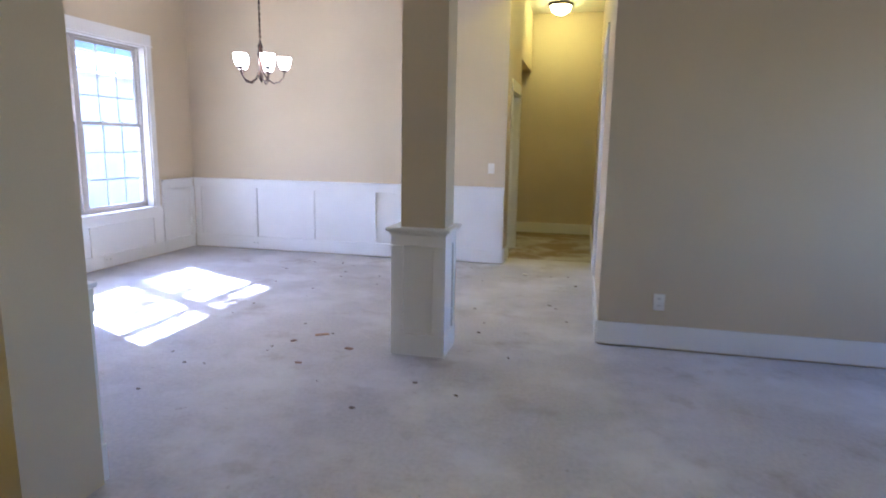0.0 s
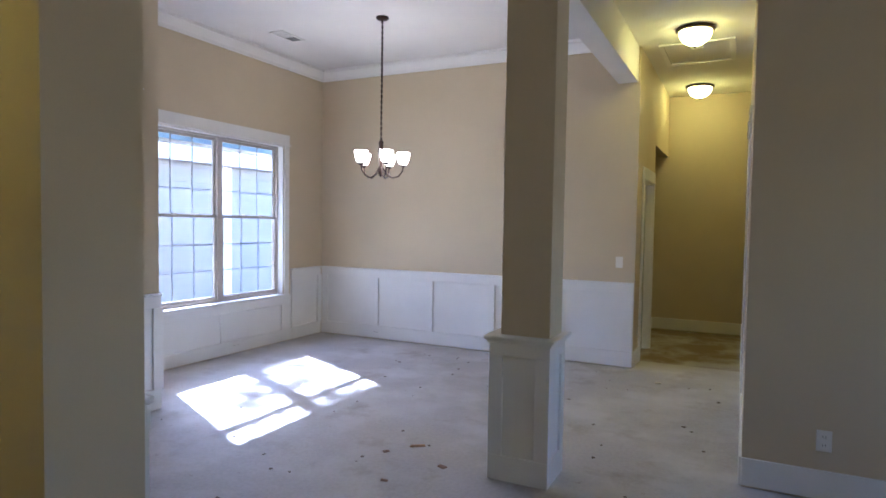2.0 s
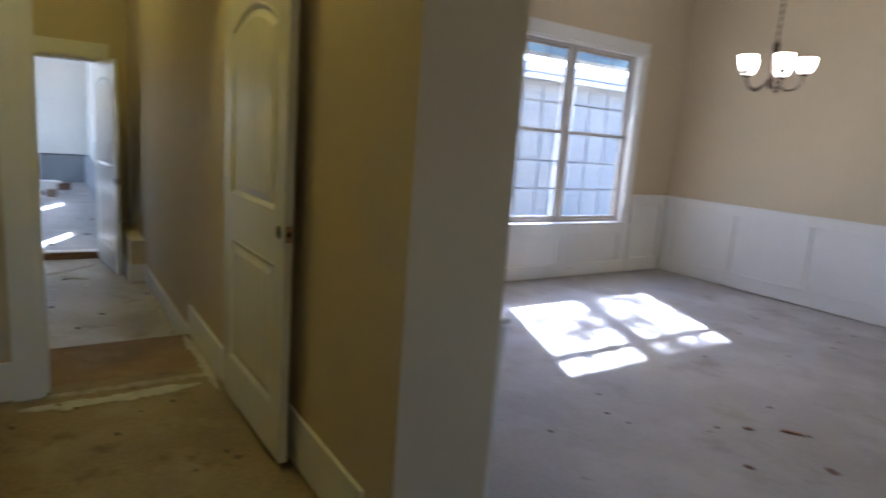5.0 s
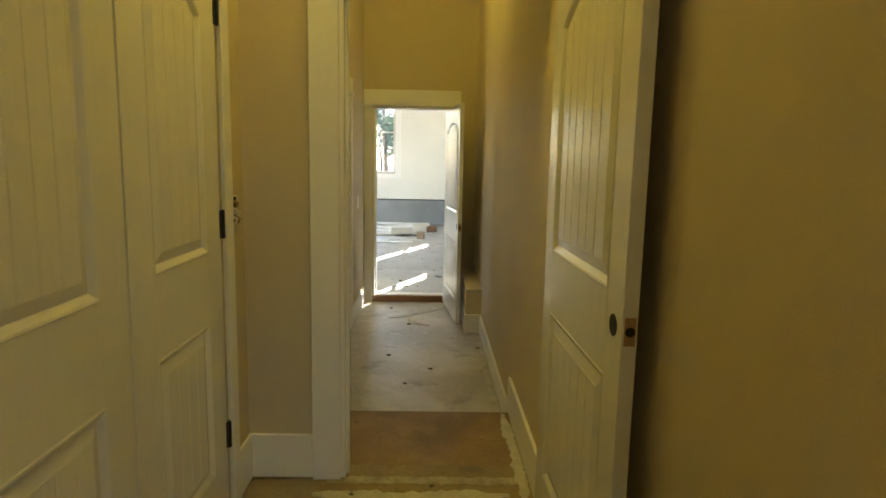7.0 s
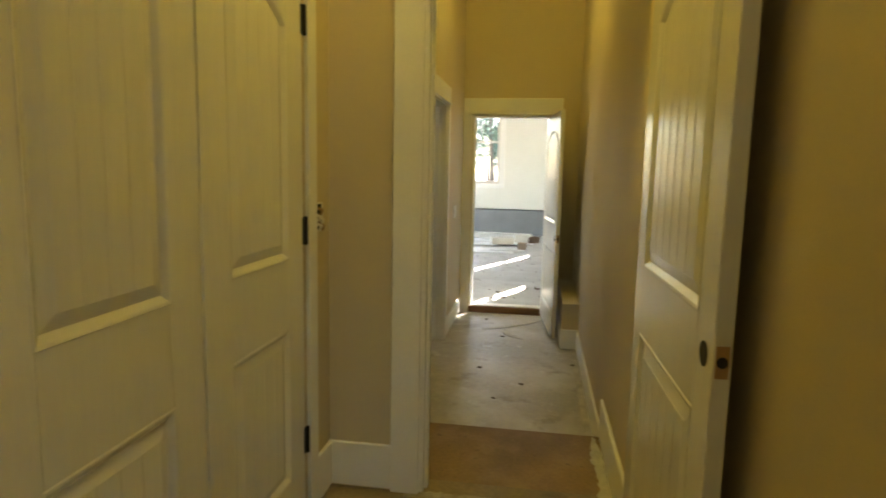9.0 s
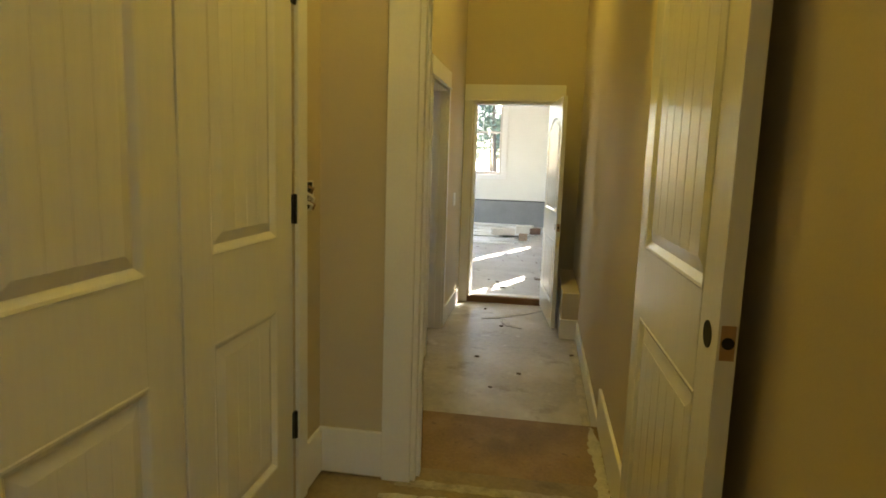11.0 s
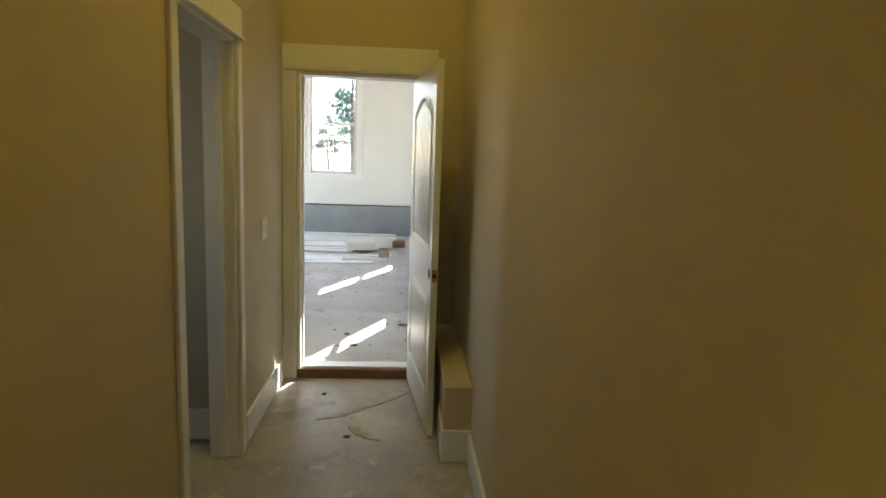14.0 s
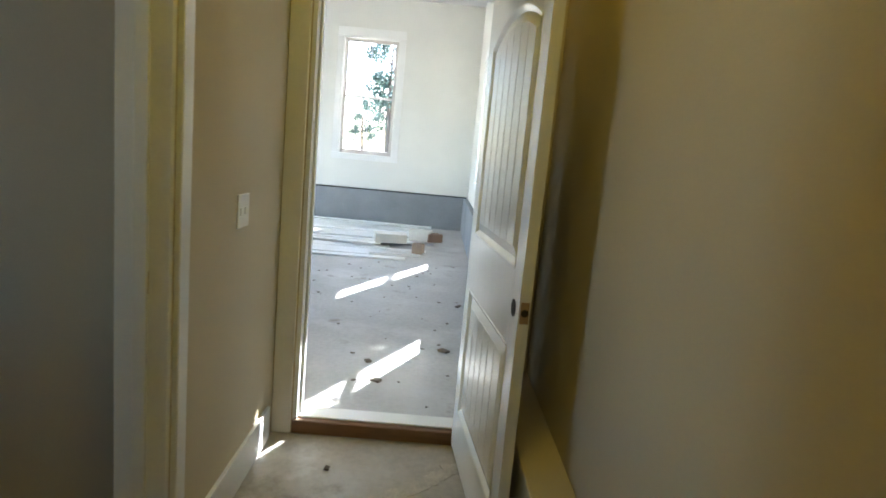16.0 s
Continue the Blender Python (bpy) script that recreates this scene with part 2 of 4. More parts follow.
setting("floor_by_closet", [((-3.28, -0.4, -0.3), (-0.45, 1.3, 0))], FLOOR_DIRT, "brown dirt-stained slab beside the closet", "floor")
setting("floor_landing", [((STEP, -0.3, -0.3), (-3.28, 1.3, 0.0))], FLOOR_BROWN, "brown stained floor landing above a step down", "floor")
setting("floor_hall", [((-7.12, -2.2, -0.3), (STEP, 1.3, LOW))], FLOOR_LOW, "bare dusty floor of the lower hall", "floor")
setting("floor_garage", [((-14.8, -6, -0.3), (-7.12, 1.3, -0.08))], FLOOR_GARAGE, "bare grey concrete slab with scuffs and sunlight", "floor")

wall("wall_window", (WX - 0.19, 3.26, 0), (WX, FY, 3.7), WALL, [(3.96, 5.86, 0.60, 2.45)], "greige painted dining room wall with a window")
wall("wall_dining_far", (WX - 0.19, FY, 0), (HL, FY + 0.14, 3.7), WALL, label="greige painted wall above white wainscot")
wall("wall_dining_return", (WX, 3.26 - 0.14, 0), (-3.53, 3.26, 3.7), WALL)
wall("wall_front", (-3.53, 1.3, 0), (-3.39, 3.26, 3.7), WALL, [(2.06, 2.99, 0.0, 2.38)], "greige painted entry wall beside the front door")
setting("wall_divider", [((DOORWALL, 1.125, 0), (-1.225, 1.485, 3.7)), ((DOORWALL, 1.06, 0), (-2.89, 1.125, 3.7))], WALL, "thick painted wall ending beside the hall", "wall")
wall("wall_hall_left", (HL - 0.13, FY + 0.14, 0), (HL, HEND, 3.7), WALL, [(7.06, 7.82, 0, 2.04), (8.0, HEND, 0, 2.54)], "painted hall wall lit yellow by ceiling lamps")
wall("wall_hall_right", (HR, RY, 0), (HR + 0.13, HEND, 3.7), WALL, [(5.52, 6.32, 0, 2.36)], "painted hall wall with a dark doorway")
wall("wall_hall_end", (-1.64, HEND, 0), (HR + 0.13, HEND + 0.14, 3.7), WALL, label="painted end wall of the hall")
setting("wall_alcove", [((-1.64, 7.86, 0), (-1.5, HEND, 2.9)), ((-1.5, 7.86, 0), (HL - 0.13, 7.98, 2.9))], WALL, "painted walls of the alcove off the hall", "wall")
setting("ceiling_alcove", [((-1.64, 7.86, 2.56), (HL - 0.13, HEND, 2.7))], CEILING, "off-white alcove ceiling", "ceiling")
wall("wall_right", (HR + 0.13, RY, 0), (4.8, RY + 0.14, 3.7), WALL, label="tan painted wall with white baseboard")
# the hole is added out of view, to let fill daylight into the entry
wall("wall_east", (4.66, -4.2, 0), (4.8, RY, 3.7), WALL, [(2.5, 3.5, 0.9, 2.1)], "tan painted wall with an unseen opening added for daylight")
wall("wall_south", (-1.0, -4.2, 0), (4.66, -4.06, 3.7), WALL, label="tan painted wall")
wall("wall_closet_side", (-1.14, -4.06, 0), (-1.0, -0.32, 3.7), WALL)
wall("wall_closet", (DOORWALL, -0.32, 0), (-1.0, -0.152, 3.7), WALL, [(-2.90, -1.54, 0, 2.05)], "painted wall with double closet doors")
wall("wall_doorway", (DOORWALL - 0.12, -0.32, -0.12), (DOORWALL, 1.06, 3.7), WALL, [(0.235, 1.06, -0.12, 2.05)], "yellow-lit wall with a cased doorway")
wall("wall_hall_low_left", (-7.0, -0.234, -0.2), (DOORWALL - 0.12, -0.094, 3.7), WALL, [(-5.90, -5.17, -0.2, 1.90)], "painted lower hall wall with a side doorway")
wall("wall_hall_low_right", (-7.0, 1.06, -0.2), (DOORWALL, 1.2, 3.7), WALL, label="plain painted lower hall wall")
wall("wall_garage_side", (-7.14, -6, -0.2), (-7.0, 1.13, 3.7), WALL, [(0.0, 0.80, -0.2, 1.91)], "painted wall with the door to the garage")
setting("wall_side_room", [((-6.20, -2.2, -0.2), (-6.06, -0.234, 3.2)), ((-6.2, -2.34, -0.2), (-4.4, -2.2, 0.8)), ((-6.2, -2.34, 2.2), (-4.4, -2.2, 3.2)), ((-6.2, -2.34, 0.8), (-5.55, -2.2, 2.2)), ((-5.05, -2.34, 0.8), (-4.4, -2.2, 2.2)), ((-4.54, -2.2, -0.2), (-4.4, -0.234, 3.2))], WALL, "plain painted walls of a side room", "wall")
wall("wall_garage_far", (-14.8, -6, -0.3), (-14.6, 1.33, 3.8), WALL_GARAGE, [(-1.11, -0.22, 1.06, 2.93)], "pale unfinished garage wall with a window")
wall("wall_garage_right", (-14.6, 1.13, -0.3), (-7.0, 1.33, 3.8), WALL_GARAGE, [(-12.92, -12.15, 0.84, 2.48), (-10.09, -9.33, 0.84, 2.48)], "pale garage wall with two windows")
# wide hole added out of view, so that sky light fills the garage
wall("wall_garage_left", (-14.6, -6.2, -0.3), (-7.0, -6.0, 3.8), WALL_GARAGE, [(-13.8, -7.8, -0.3, 2.9)], "pale garage wall with a wide unseen opening added for daylight")

bm = bmesh.new()
add_box(bm, (WX - 0.19, 3.30, TOP), (HL, FY, TOP + 0.1))
tagged(part("ceiling_dining", bm, CEILING), label="white painted dining room ceiling", category="ceiling", kind="structure")
setting("ceiling_hall", [((-0.30, 3.56, HALL_TOP), (HR + 0.1, HEND, 3.66))], CEILING, "off-white hall ceiling", "ceiling")
setting("ceiling_entry", [((-3.5, 1.3, TOP), (4.8, 3.36, 3.68)), ((HR + 0.1, 3.36, TOP), (4.8, 4.0, 3.68)), ((-3.2, -4.2, HALL_TOP), (4.8, 1.3, 3.68)), ((-0.295, 3.36, TOP), (HR + 0.1, 3.56, 3.68))], CEILING, "off-white entry ceiling", "ceiling")
setting("ceiling_low_hall", [((-7.0, -0.2, HALL_TOP), (DOORWALL - 0.05, 1.2, 3.66))], CEILING, "off-white lower hall ceiling", "ceiling")
setting("ceiling_side_room", [((-6.2, -2.3, 3.1), (-4.4, -0.2, 3.25))], CEILING, "off-white side room ceiling", "ceiling")
setting("ceiling_garage", [((-14.8, -6.2, 3.58), (-7.0, 1.33, 3.8))], CEILING, "off-white garage ceiling", "ceiling")
setting("beam", [((-0.50, 3.56, 3.03), (-0.295, FY, 3.62)), ((-3.39, 3.36, 3.45), (-0.295, 3.56, 3.62))], CEILING, "white boxed ceiling beam over the column", "beam", bevel=0.003)

# crown moulding round the dining room
CROWN = [(0.0, 0.0), (0.018, 0.0), (0.03, 0.03), (0.085, 0.095), (0.10, 0.10), (0.10, 0.135), (0.0, 0.135)]


def crown(name, a, b, axis, wall_at, way):
    bm = bmesh.new()
    if axis == 0:
        add_prism(bm, [(wall_at + way * u, TOP - 0.137 + v) for u, v in CROWN], a, b, 0)
    else:
        add_prism(bm, [(wall_at + way * u, TOP - 0.137 + v) for u, v in CROWN], a, b, 1)
    tagged(part(name, bm, TRIM), label="white crown moulding under the ceiling", category="crown moulding", kind="structure")


crown("crown_moulding", WX, -0.5, 0, FY, -1)
crown("crown_moulding", 3.26, FY, 1, WX, 1)
crown("crown_moulding", 3.56, FY, 1, -0.5, -1)


# ---- wainscot ----
def wainscot(name, frm, to, at, way, axis, stiles, top=0.90, cap=True):
    """White panelling on the face `at` of a wall along the axis; way: which side the room is on."""
    root = thing(name, (0, 0, 0), "white painted wainscot of flat recessed panels", "wainscot", kind="structure")

    def b(u0, u1, d0, d1, z0, z1):
        p, q = [0, 0, z0], [0, 0, z1]
        p[axis], q[axis], p[1 - axis], q[1 - axis] = u0, u1, at + way * d0, at + way * d1
        return tuple(p), tuple(q)
    boxes("backing", [b(frm, to, 0, 0.006, 0.012, top - 0.02)], TRIM, root)
    boxes("bottom_rail", [b(frm, to, 0.006, 0.029, 0.012, 0.17)], TRIM, root, bevel=0.002)
    boxes("top_rail", [b(frm, to, 0.006, 0.027, top - 0.115, top - 0.022)], TRIM, root, bevel=0.002)
    if cap:
        boxes("cap", [b(frm, to, 0, 0.048, top - 0.02, top)], TRIM, root, bevel=0.004)
    for s in stiles:
        boxes("stile", [b(s - 0.045, s + 0.045, 0.006, 0.027, 0.17, top - 0.115)], TRIM, root, bevel=0.002)
    return root


wainscot("wainscot_far", WX + 0.02, HL, FY, -1, 0, [-4.33, -3.52, -2.72, -1.90, -1.08, -0.325], top=0.915)
wainscot("wainscot_window", 3.28, 3.80, WX, 1, 1, [3.33, 3.74], top=0.915)
wainscot("wainscot_window", 5.99, FY - 0.05, WX, 1, 1, [6.04, 6.56], top=0.915)
boxes("wainscot_below_window", [((WX, 3.80, 0.012), (WX + 0.02, 5.99, 0.15)), ((WX, 3.80, 0.15), (WX + 0.006, 5.99, 0.47)), ((WX, 3.80, 0.47), (WX + 0.018, 5.99, 0.575))] +
      [((WX + 0.006, y - 0.045, 0.15), (WX + 0.018, y + 0.045, 0.47)) for y in (3.9, 4.88, 5.86)], TRIM, bevel=0.002, kind="structure", label="white panelling below the window")
wainscot("wainscot_entry", 3.10, 3.262, -3.39, 1, 1, [3.235], top=0.93)
wainscot("wainscot_divider", DOORWALL, -1.225, 1.485, 1, 0, [-1.28, -2.0, -2.7, -3.1], top=0.845)

# column
col = thing("column", (0, 0, 0), "square boxed column with greige shaft and white panelled base", "column", kind="structure")
boxes("shaft", [((-0.531, 3.345, 0.855), (-0.231, 3.59, 3.03))], WALL, col, bevel=0.003)
boxes("base_core", [((-0.571, 3.312, 0.0), (-0.23, 3.612, 0.835))], TRIM, col)
PX0, PX1, PY0, PY1 = -0.585, -0.216, 3.298, 3.626
for nm, rows in (("base_rail", [((PX0, PY0, 0.0), (PX1, PY1, 0.15))]), ("base_rail", [((PX0, PY0, 0.745), (PX1, PY1, 0.838))])):
    boxes(nm, rows, TRIM, col, bevel=0.002)
for x0 in (PX0, PX1 - 0.085):
    for y0 in (PY0, PY1 - 0.075):
        boxes("corner_stile", [((x0, y0, 0.15), (x0 + 0.085, y0 + 0.075, 0.745))], TRIM, col, bevel=0.002)
boxes("cap_moulding", [((PX0 - 0.012, PY0 - 0.012, 0.821), (PX1 + 0.012, PY1 + 0.012, 0.842))], TRIM, col, bevel=0.004)
boxes("cap", [((PX0 - 0.032, PY0 - 0.03, 0.842), (PX1 + 0.032, PY1 + 0.03, 0.863))], TRIM, col, bevel=0.005)

# baseboards
baseboard((HR, RY), (4.66, RY), (0, -1), 0, 0.175)
baseboard((HR, RY), (HR, 5.42), (-1, 0), 0, 0.175)
baseboard((HR, 6.42), (HR, HEND), (-1, 0), 0, 0.175)
baseboard((HL, HEND), (HR, HEND), (0, -1), 0, 0.175)
baseboard((HL, FY + 0.02), (HL, 6.965), (1, 0), 0, 0.175)
baseboard((-1.5, HEND), (HL, HEND), (0, -1), 0, 0.175)
baseboard((-2.89, 1.125), (-1.41, 1.125), (0, -1), 0, 0.235)
baseboard((DOORWALL, -0.152), (DOORWALL, 0.118), (1, 0), 0, 0.203)
baseboard((DOORWALL, -0.152), (-2.985, -0.152), (0, 1), 0, 0.203)
baseboard((STEP, -0.094), (DOORWALL - 0.12, -0.094), (0, 1), 0, 0.155)
baseboard((-5.07, -0.094), (STEP, -0.094), (0, 1), LOW, 0.155)
baseboard((-6.90, -0.094), (-6.0, -0.094), (0, 1), LOW, 0.165)
baseboard((STEP, 1.06), (-2.89, 1.06), (0, -1), 0, 0.205)
baseboard((-5.84, 1.06), (STEP, 1.06), (0, -1), LOW, 0.155)
baseboard((-6.06, -2.2), (-6.06, -0.25), (1, 0), LOW, 0.175)
baseboard((-7.0, -0.094), (-7.0, -0.09), (1, 0), LOW, 0.165)


# ---- doors ----
def casing(name, along, at, way, u0, u1, z0, top, width=0.09, head=0.145, over=0.015, ledge=True, sides=(1, 1)):
    """Flat door casing round an opening u0..u1 on a wall face."""
    root = thing(name, (0, 0, 0), "white painted flat door casing with a tall head board", "door casing", kind="structure")

    def b(a, c, d, z1, z2):
        p, q = [0, 0, z1], [0, 0, z2]
        p[along], q[along], p[1 - along], q[1 - along] = a, c, at, at + way * d
        return tuple(p), tuple(q)
    if sides[0]:
        boxes("side_casing", [b(u0 - width, u0 - 0.006, 0.018, z0, top)], TRIM, root, bevel=0.003)
    if sides[1]:
        boxes("side_casing", [b(u1 + 0.006, u1 + width, 0.018, z0, top)], TRIM, root, bevel=0.003)
    if ledge:
        boxes("head_fillet", [b(u0 - width - over, u1 + width + over, 0.03, top + 0.001, top + 0.016)], TRIM, root, bevel=0.003)
    boxes("head_board", [b(u0 - width, u1 + width, 0.02, top + 0.017, top + head)], TRIM, root, bevel=0.003)
    return root


def jambs(name, along, d0, d1, u0, u1, z0, top, thick=0.02, sides=(1, 1)):
    root = thing(name, (0, 0, 0), "white painted door jamb with a stop", "door jamb", kind="structure")

    def b(a, c, e0, e1, z1, z2):
        p, q = [0, 0, z1], [0, 0, z2]
        p[along], q[along], p[1 - along], q[1 - along] = a, c, e0, e1
        return tuple(p), tuple(q)
    mid = (d0 + d1) / 2
    if sides[0]:
        boxes("side_jamb", [b(u0 - 0.001, u0 + thick, d0, d1, z0, top)], TRIM, root, bevel=0.002)
        boxes("stop", [b(u0 + thick, u0 + thick + 0.012, mid - 0.018, mid + 0.018, z0, top - thick)], TRIM, root, bevel=0.002)
    if sides[1]:
        boxes("side_jamb", [b(u1 - thick, u1 + 0.001, d0, d1, z0, top)], TRIM, root, bevel=0.002)
        boxes("stop", [b(u1 - thick - 0.012, u1 - thick, mid - 0.018, mid + 0.018, z0, top - thick)], TRIM, root, bevel=0.002)
    boxes("head_jamb", [b(u0 + thick, u1 - thick, d0, d1, top - thick, top + 0.001)], TRIM, root, bevel=0.002)
    return root


FIELD = 0.052


def panel_door(name, label, place, turn, w, h, hole=True, low=(0.22, 0.80), high=(1.06, 1.83), stile=0.105, group="", planks=6, hinges=(), low_planks=1, bore=0.955, groove=0.0008):
    """A two-panel plank door with an arched upper panel; its hinge line at the origin, the leaf along +x, its face at -y."""
    root = thing(name, place, label, "door", group, turn)
    t, rec = 0.036, 0.011
    x0, x1, xm = stile, w - stile, w / 2
    boxes("core", [((0.004, -t / 2 + rec, 0.004), (w - 0.004, t / 2 - rec, h - 0.004))], DOOR, root)
    boxes("stile", [((0, -t / 2, 0), (x0, t / 2, h))], DOOR, root, bevel=0.0015)
    boxes("stile", [((x1, -t / 2, 0), (w, t / 2, h))], DOOR, root, bevel=0.0015)
    boxes("bottom_rail", [((x0, -t / 2, 0), (x1, t / 2, low[0]))], DOOR, root)
    boxes("lock_rail", [((x0, -t / 2, low[1]), (x1, t / 2, high[0]))], DOOR, root)
    arch = 0.085

    def curve(x):
        return high[1] - arch * ((x - xm) / (x1 - xm)) ** 2
    k = 14
    pts = [(x0 + (x1 - x0) * i / k) for i in range(k + 1)]
    bm = bmesh.new()
    add_prism(bm, [(x, curve(x)) for x in pts] + [(x1, h), (x0, h)], -t / 2, t / 2, 1)
    part("top_rail", bm, DOOR, root)
    for side in (-1, 1):
        f, c = side * t / 2, side * (t / 2 - rec)
        for z0, z1, arched in ((low[0], low[1], False), (high[0], high[1], True)):
            def loop(bm, m, y):
                """The panel's outline drawn in by m."""
                xs = [x0 + m + (x1 - x0 - 2 * m) * i / k for i in range(k + 1)]
                tops = [(x, (curve(x) if arched else z1) - m) for x in xs[::-1]]
                return [bm.verts.new((x, y, z)) for x, z in [(x0 + m, z0 + m), (x1 - m, z0 + m)] + tops]

            def ring(bm, p, q):
                for i in range(len(p)):
                    bm.faces.new((p[i], p[(i + 1) % len(p)], q[(i + 1) % len(q)], q[i]))
            # sticking: a raised bead at the edge, then a slope down to the groove
            bm = bmesh.new()
            one, two, three, four = loop(bm, -0.006, f), loop(bm, -0.003, f + side * 0.0025), loop(bm, 0.004, f + side * 0.0005), loop(bm, 0.020, c)
            ring(bm, one, two), ring(bm, two, three), ring(bm, three, four)
            part("sticking", bm, DOOR, root)
            # raised field with a sloped border
            bm = bmesh.new()
            level = f - side * 0.0022
            one, two = loop(bm, 0.020, c), loop(bm, FIELD, level)
            ring(bm, one, two)
            bm.faces.new(two)
            part("panel_field", bm, DOOR, root)
            count = planks if arched else low_planks
            span = (x1 - x0 - 2 * FIELD) / count
            for i in range(count):
                a, b = x0 + FIELD + i * span + groove, x0 + FIELD + (i + 1) * span - groove
                bm = bmesh.new()
                lo, za, zb = z0 + FIELD + 0.001, (curve(a) if arched else z1) - FIELD - 0.001, (curve(b) if arched else z1) - FIELD - 0.001
                g = min(0.003, span * 0.05)
                one = [bm.verts.new(v) for v in ((a, level, lo), (b, level, lo), (b, level, zb), (a, level, za))]
                two = [bm.verts.new(v) for v in ((a + g, level + side * 0.0014, lo), (b - g, level + side * 0.0014, lo), (b - g, level + side * 0.0014, zb), (a + g, level + side * 0.0014, za))]
                ring(bm, one, two)
                bm.faces.new(two)
                part("plank", bm, DOOR, root)
    if hole:
        bm = bmesh.new()
        add_turned(bm, [(0.027, -t / 2 - 0.0012), (0.027, t / 2 + 0.0012)], 20)
        bmesh.ops.rotate(bm, verts=bm.verts, matrix=Matrix.Rotation(radians(90), 3, "X"))
        bmesh.ops.translate(bm, verts=bm.verts, vec=(w - 0.062, 0, bore))
        part("knob_bore", bm, HOLE, root, "dark empty knob hole")
        boxes("latch_mortise", [((w - 0.001, -0.013, bore - 0.033), (w + 0.0012, 0.013, bore + 0.033))], RAWWOOD, root, "raw wood latch mortise")
        bm = bmesh.new()
        add_turned(bm, [(0.0115, 0.0), (0.0115, 0.003)], 14)
        bmesh.ops.rotate(bm, verts=bm.verts, matrix=Matrix.Rotation(radians(90), 3, "Y"))
        bmesh.ops.translate(bm, verts=bm.verts, vec=(w + 0.0005, 0, bore))
        part("latch_bore", bm, HOLE, root, "dark latch hole")
    for hx, hz, hs in hinges:
        hg = boxes("hinge", [((hx - 0.014, hs * t / 2, hz - 0.05), (hx + 0.014, hs * (t / 2 + 0.004), hz + 0.05))], BLACK, root, "black butt hinge")
        bm = bmesh.new()
        add_turned(bm, [(0.006, hz - 0.052), (0.0075, hz - 0.05), (0.0075, hz + 0.05), (0.006, hz + 0.052)], 10, (hx - 0.002, hs * (t / 2 + 0.007)))
        part("hinge_pin", bm, BLACK, hg)
    return root


# lower hall doorway and its open door
casing("casing_doorway", 1, DOORWALL, 1, 0.243, 1.06, 0, 2.05, width=0.125, sides=(1, 0))
jambs("jamb_doorway", 1, DOORWALL - 0.121, DOORWALL + 0.001, 0.235, 1.06, 0, 2.05, sides=(1, 0))
casing("casing_doorway_back", 1, DOORWALL - 0.12, -1, 0.235, 1.06, 0, 2.05, width=0.085, sides=(1, 0))
boxes("strike_plate", [((DOORWALL - 0.085, 0.255, 0.92), (DOORWALL - 0.055, 0.2575, 0.985))], RAWWOOD, kind="structure", label="strike mortise in the door jamb")
rs = random.Random(8)
bm = bmesh.new()
strip_n = 40
near = [(DOORWALL + 0.045 + rs.uniform(-0.006, 0.006), 0.18 + 0.86 * i / strip_n) for i in range(strip_n + 1)]
far = [(DOORWALL - 0.012 + rs.uniform(-0.007, 0.007), 0.18 + 0.86 * i / strip_n) for i in range(strip_n + 1)]
for i in range(strip_n):
    add_prism(bm, [near[i], near[i + 1], far[i + 1], far[i]], 0.0005, 0.003, 2)
tagged(part("floor_dust_strip", bm, DUST), label="pale uneven line of plaster dust across the doorway", category="dust", kind="structure")


def pale_streak(way, width, z, seed, label):
    """A thin uneven pale smear along a line of (x, y) points."""
    q = random.Random(seed)
    line = []
    for (xa, ya), (xb, yb) in zip(way, way[1:]):
        n = max(3, int(math.hypot(xb - xa, yb - ya) / 0.025))
        line += [Vector((xa + (xb - xa) * i / n + q.uniform(-0.004, 0.004), ya + (yb - ya) * i / n + q.uniform(-0.004, 0.004))) for i in range(n)]
    bm = bmesh.new()
    before = None
    for i, p in enumerate(line):
        d = (line[min(i + 1, len(line) - 1)] - line[max(i - 1, 0)]).normalized()
        side = Vector((-d.y, d.x))
        f = i / (len(line) - 1)
        w = width * (0.25 + min(1, 5 * f, 5 * (1 - f)) * q.uniform(0.55, 1.1)) / 2
        pair = [tuple(p + side * w), tuple(p - side * w * q.uniform(0.6, 1.2))]
        if before:
            add_prism(bm, [before[0], before[1], pair[1], pair[0]], z + 0.0005, z + 0.0035, 2)
        before = pair
    tagged(part("floor_pale_streak", bm, PALE_SMEAR), label=label, category="dust", kind="structure")


pale_streak([(-5.75, 1.018), (-4.9, 1.022), (STEP - 0.02, 1.015)], 0.045, LOW, 21, "pale dust swept along the lower baseboard")
pale_streak([(STEP + 0.02, 1.014), (-3.4, 1.02), (-2.9, 1.012)], 0.05, 0.0, 22, "pale dust swept along the landing baseboard")
# two pale strips slanting over the hall floor from the garage door
pale_streak([(-6.90, 0.86), (-6.62, 0.60), (-6.38, 0.34), (-6.30, 0.20)], 0.075, LOW, 23, "pale smear on the hall floor by the door")
pale_streak([(-6.36, 0.42), (-6.16, 0.46), (-6.05, 0.62)], 0.055, LOW, 24, "pale smear on the hall floor")
pale_streak([(-5.0, -0.055), (-4.4, -0.05), (STEP - 0.03, -0.055)], 0.04, LOW, 25, "pale dust swept along the lower baseboard")
pale_streak([(-3.03, 0.14), (-3.0, 0.5), (-3.03, 0.98)], 0.09, 0.0, 26, "pale dust spread before the doorway")
a0, a1 = Vector((-2.868, 1.042)), Vector((-2.025, 1.060))
